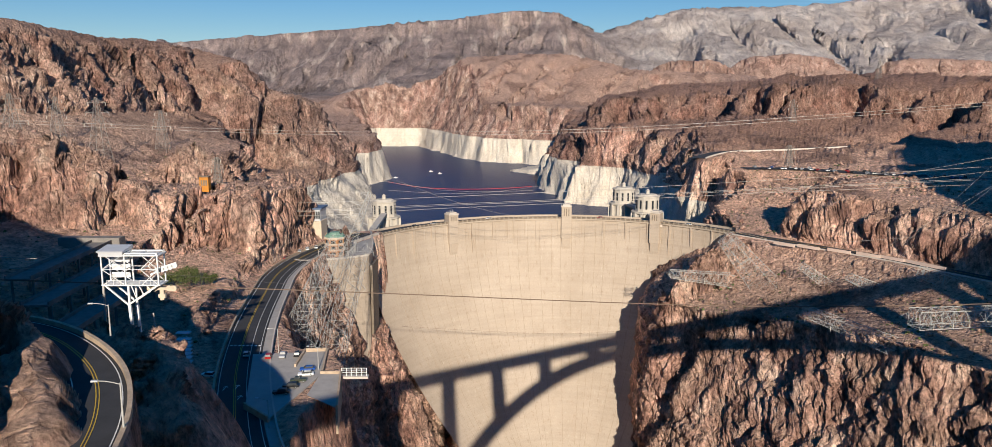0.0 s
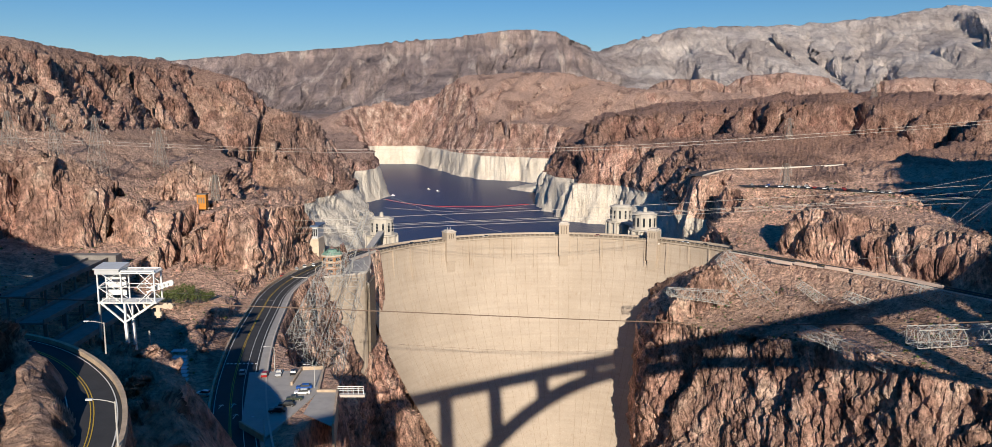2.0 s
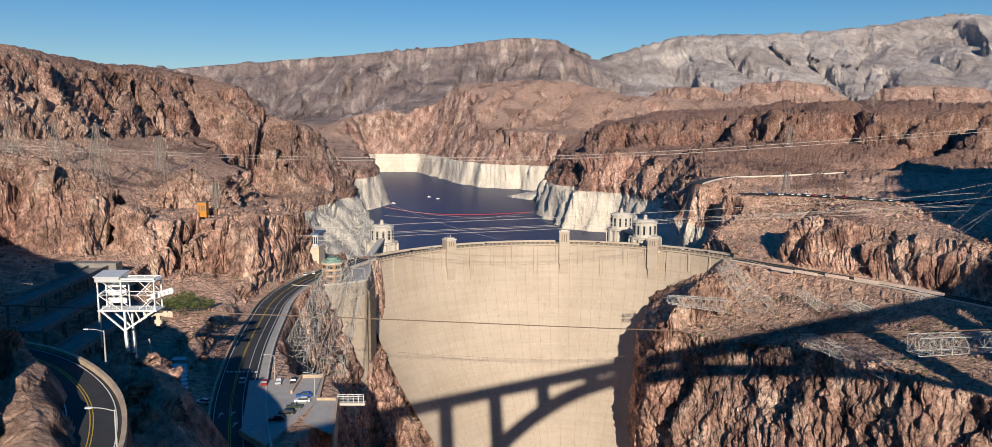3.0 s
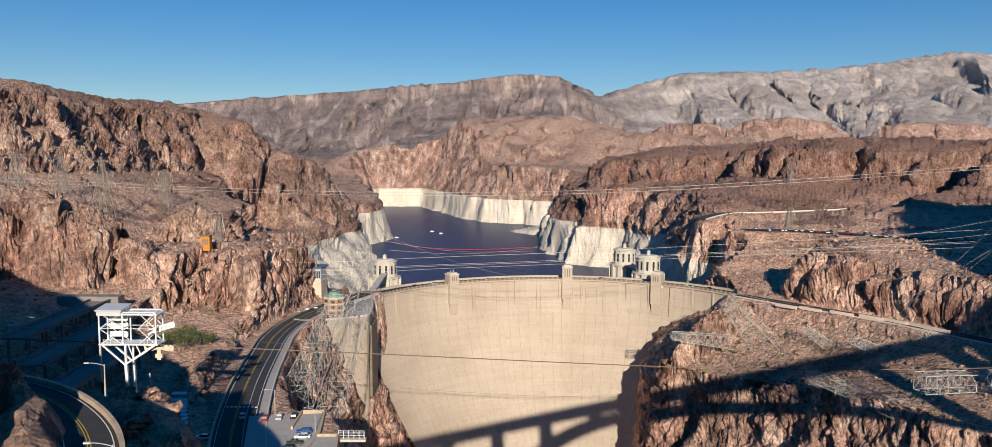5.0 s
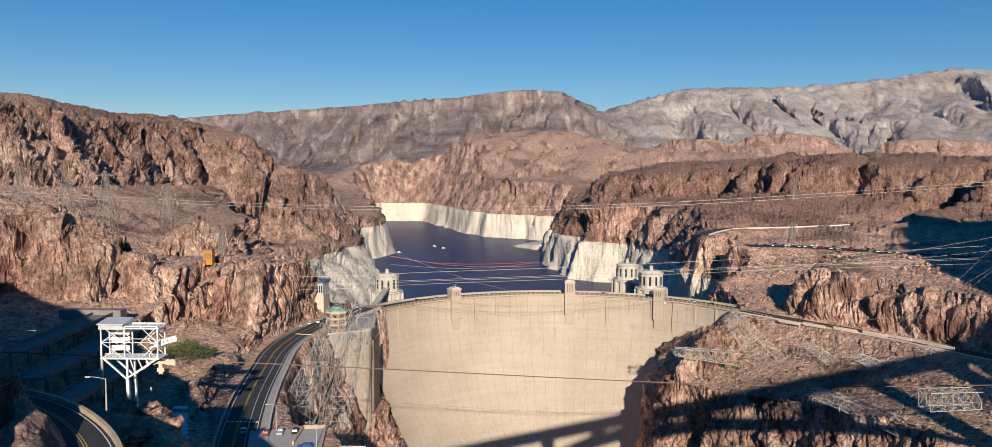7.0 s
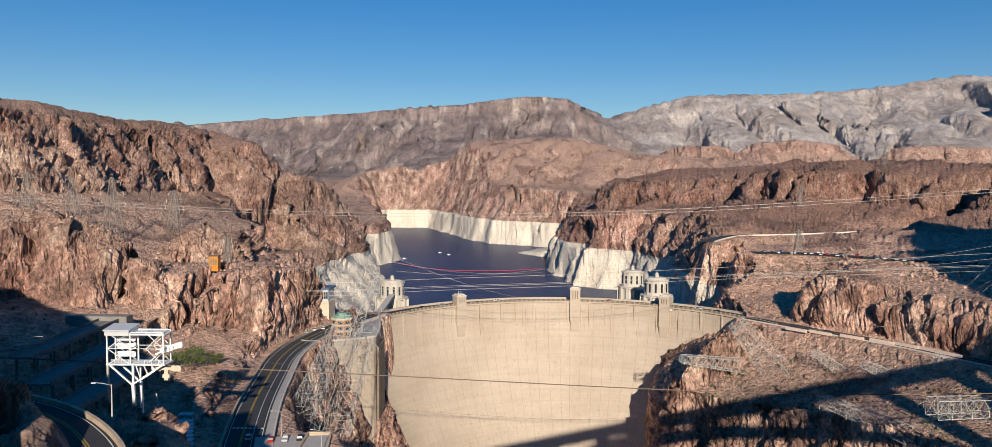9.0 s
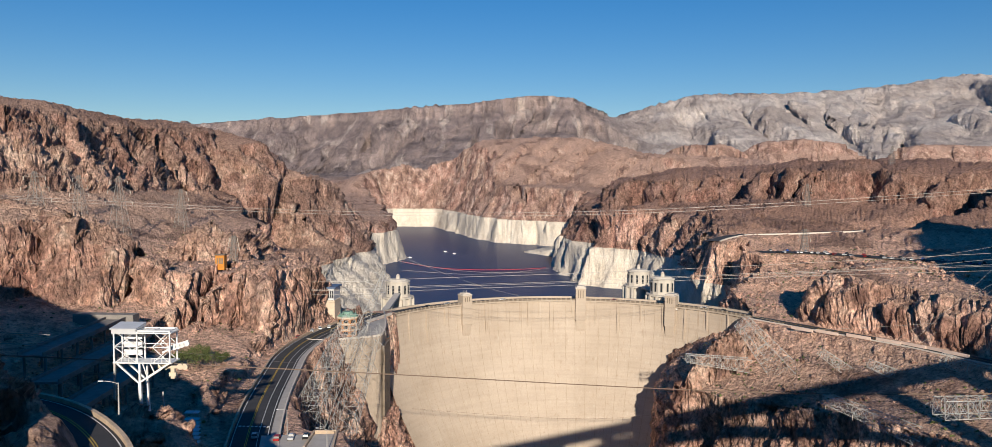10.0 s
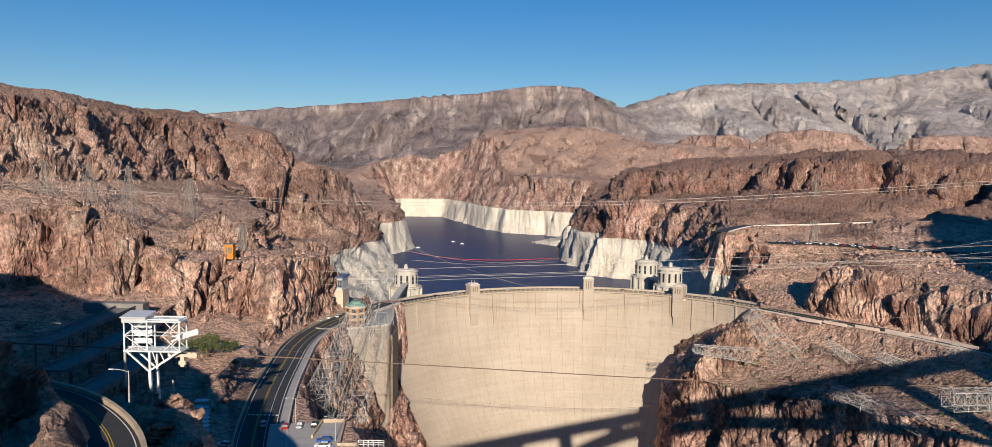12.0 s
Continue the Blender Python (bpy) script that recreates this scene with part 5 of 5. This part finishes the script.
# shade roofs and parked cars on the low ground, and the far lot
def canopy(x, y, z):
    t = tagged(new("shade_canopy"), "small blue-grey sheet canopy on posts", "canopy", "shade canopies")
    t.location = (x, y, z)
    bm = bmesh.new()
    box(bm, (-2.4, -1.2, 2.3), (2.4, 1.2, 2.45), pose(0, 0, 0, 6, 0, 0))
    part("roof", bm, TIN, t)
    for sx in (-2, 2):
        bm = bmesh.new()
        beam(bm, (sx, 0, -1), (sx, 0, 2.4), 0.15)
        part("post", bm, GALV, t)


for i in range(8):
    yy = 228 + i * 4.0
    canopy(-94.5 - i * 1.6, yy, level(-94.5 - i * 1.6, yy))
for i in range(5):
    car(-88 + i * 0.6 - 3.2 * (i % 2), 205 + i * 4.5, level(-88, 205 + i * 4.5) + 0.1, 80, PAINTS[("black", "silver", "blue", "black", "white")[i]], "car", "car parked on shaded low ground")
keep = random.Random(4)
for i in range(34):
    k = 4 + i * 1.75
    j = int(k)
    if j >= len(lot_line) - 1:
        break
    p = lot_line[j]
    side = 6.0 if i % 3 else -5.5
    d = lot_line[j + 1] - p
    nrm = np.array([d[1], -d[0]]) / np.hypot(d[0], d[1])
    name = keep.choice(("white", "silver", "black", "white", "red", "blue"))
    car(p[0] + nrm[0] * side, p[1] + nrm[1] * side, 84.1, math.degrees(math.atan2(d[1], d[0])), PAINTS[name], "car", f"{name} car parked on the far lot")


# ---------------------------------------------------------------- shrubs and trees
LEAF = simple("desert_foliage", (0.09, 0.11, 0.035), 0.85, vary=0.45, scale=0.9, grain=0)
BARK = simple("bark", (0.12, 0.085, 0.06), 0.95, vary=0.3, scale=1.0)


def tree(x, y, h, seed):
    t = tagged(new("tree"), "small green tree beside the shaded yard", "tree", "trees by the yard")
    z = level(x, y)
    t.location = (x, y, z - 0.3)
    rnd = random.Random(seed)
    bm = bmesh.new()
    ring_mesh(bm, 0.28, 0.16, 0, h * 0.45, 7)
    limbs = []
    for i in range(7):
        q, up = rnd.random() * 6.28, rnd.uniform(0.3, 0.9)
        tip = (math.cos(q) * h * 0.32, math.sin(q) * h * 0.32, h * (0.45 + 0.5 * up))
        beam(bm, (0, 0, h * 0.4), tip, 0.1)
        limbs.append(tip)
    part("trunk", bm, BARK, t)
    verts, faces = [], []
    for i in range(900):
        c = np.array(rnd.choice(limbs)) + np.array([rnd.gauss(0, h * 0.11) for _ in range(3)])
        a, b = np.array([rnd.gauss(0, 1) for _ in range(3)]), np.array([rnd.gauss(0, 1) for _ in range(3)])
        a, b = a / np.linalg.norm(a) * 0.32, b / np.linalg.norm(b) * 0.2
        k = len(verts)
        verts += [tuple(c - a), tuple(c + b), tuple(c + a), tuple(c - b)]
        faces.append((k, k + 1, k + 2, k + 3))
    me = bpy.data.meshes.new("crown")
    me.from_pydata(verts, [], faces)
    me.materials.append(LEAF)
    new("crown", me).parent = t


for i, (x, y, h) in enumerate(((-133, 318, 8), (-128, 316, 9), (-123, 319, 7.5), (-137, 314, 7), (-120, 322, 6), (-130, 325, 8))):
    tree(x, y, h, i)


def scrub():
    """Dry bushes and loose boulders scattered over the gentle slopes, one sheet of each."""
    rnd = np.random.RandomState(3)
    pts = np.concatenate([np.stack([rnd.uniform(95, 290, 5000), rnd.uniform(240, 640, 5000)], 1), np.stack([rnd.uniform(-420, -80, 6000), rnd.uniform(230, 900, 6000)], 1)])
    z = land(pts[:, :1], pts[:, 1:])[:, 0]
    zx, zy = land(pts[:, :1] + 2, pts[:, 1:])[:, 0], land(pts[:, :1], pts[:, 1:] + 2)[:, 0]
    gentle = (np.hypot(zx - z, zy - z) / 2 < 0.75) & (z > 20)
    for rd in (ROAD_MAIN, ROAD_CURVE, ROAD_AZ, ROAD_HIGH, ROAD_LOT):
        gentle &= along(pts[:, 0], pts[:, 1], rd)[0] > 11
    gentle &= (inside(pts[:, 0], pts[:, 1], LOT) < -3) & (pts[:, 1] < 640) & (pts[:, 0] > -250)
    pts, z = pts[gentle], z[gentle]
    ico = [(0, 0, 1), (0.9, 0, 0.4), (0.28, 0.85, 0.4), (-0.72, 0.52, 0.4), (-0.72, -0.52, 0.4), (0.28, -0.85, 0.4), (0.7, 0.5, -0.5), (-0.3, 0.8, -0.5), (-0.9, 0, -0.5), (-0.3, -0.8, -0.5), (0.7, -0.5, -0.5)]
    tri = [(0, 1, 2), (0, 2, 3), (0, 3, 4), (0, 4, 5), (0, 5, 1), (1, 6, 2), (2, 7, 3), (3, 8, 4), (4, 9, 5), (5, 10, 1), (2, 6, 7), (3, 7, 8), (4, 8, 9), (5, 9, 10), (1, 10, 6)]
    for name, mat, label, part_of, size in (("boulders", ROCK, "loose brown boulders scattered on the slopes", 0, (0.4, 1.9)), ("scrub", LEAF, "sparse dry desert scrub on the slopes", 1, (0.3, 0.8))):
        verts, faces = [], []
        for i in range(part_of, len(pts), 2):
            r = size[0] + (size[1] - size[0]) * rnd.rand() ** 2.5
            jit = np.array(ico) * (0.6 + 0.8 * rnd.rand(11, 1)) * r * np.array([1, 1, 0.75])
            k = len(verts)
            verts += [tuple(p) for p in jit + np.array([pts[i, 0], pts[i, 1], z[i] + 0.25 * r])]
            faces += [(a + k, b + k, c + k) for a, b, c in tri]
        me = bpy.data.meshes.new(name)
        me.from_pydata(verts, [], faces)
        me.materials.append(mat)
        tagged(new(name, me), label, name, kind="stuff")


scrub()
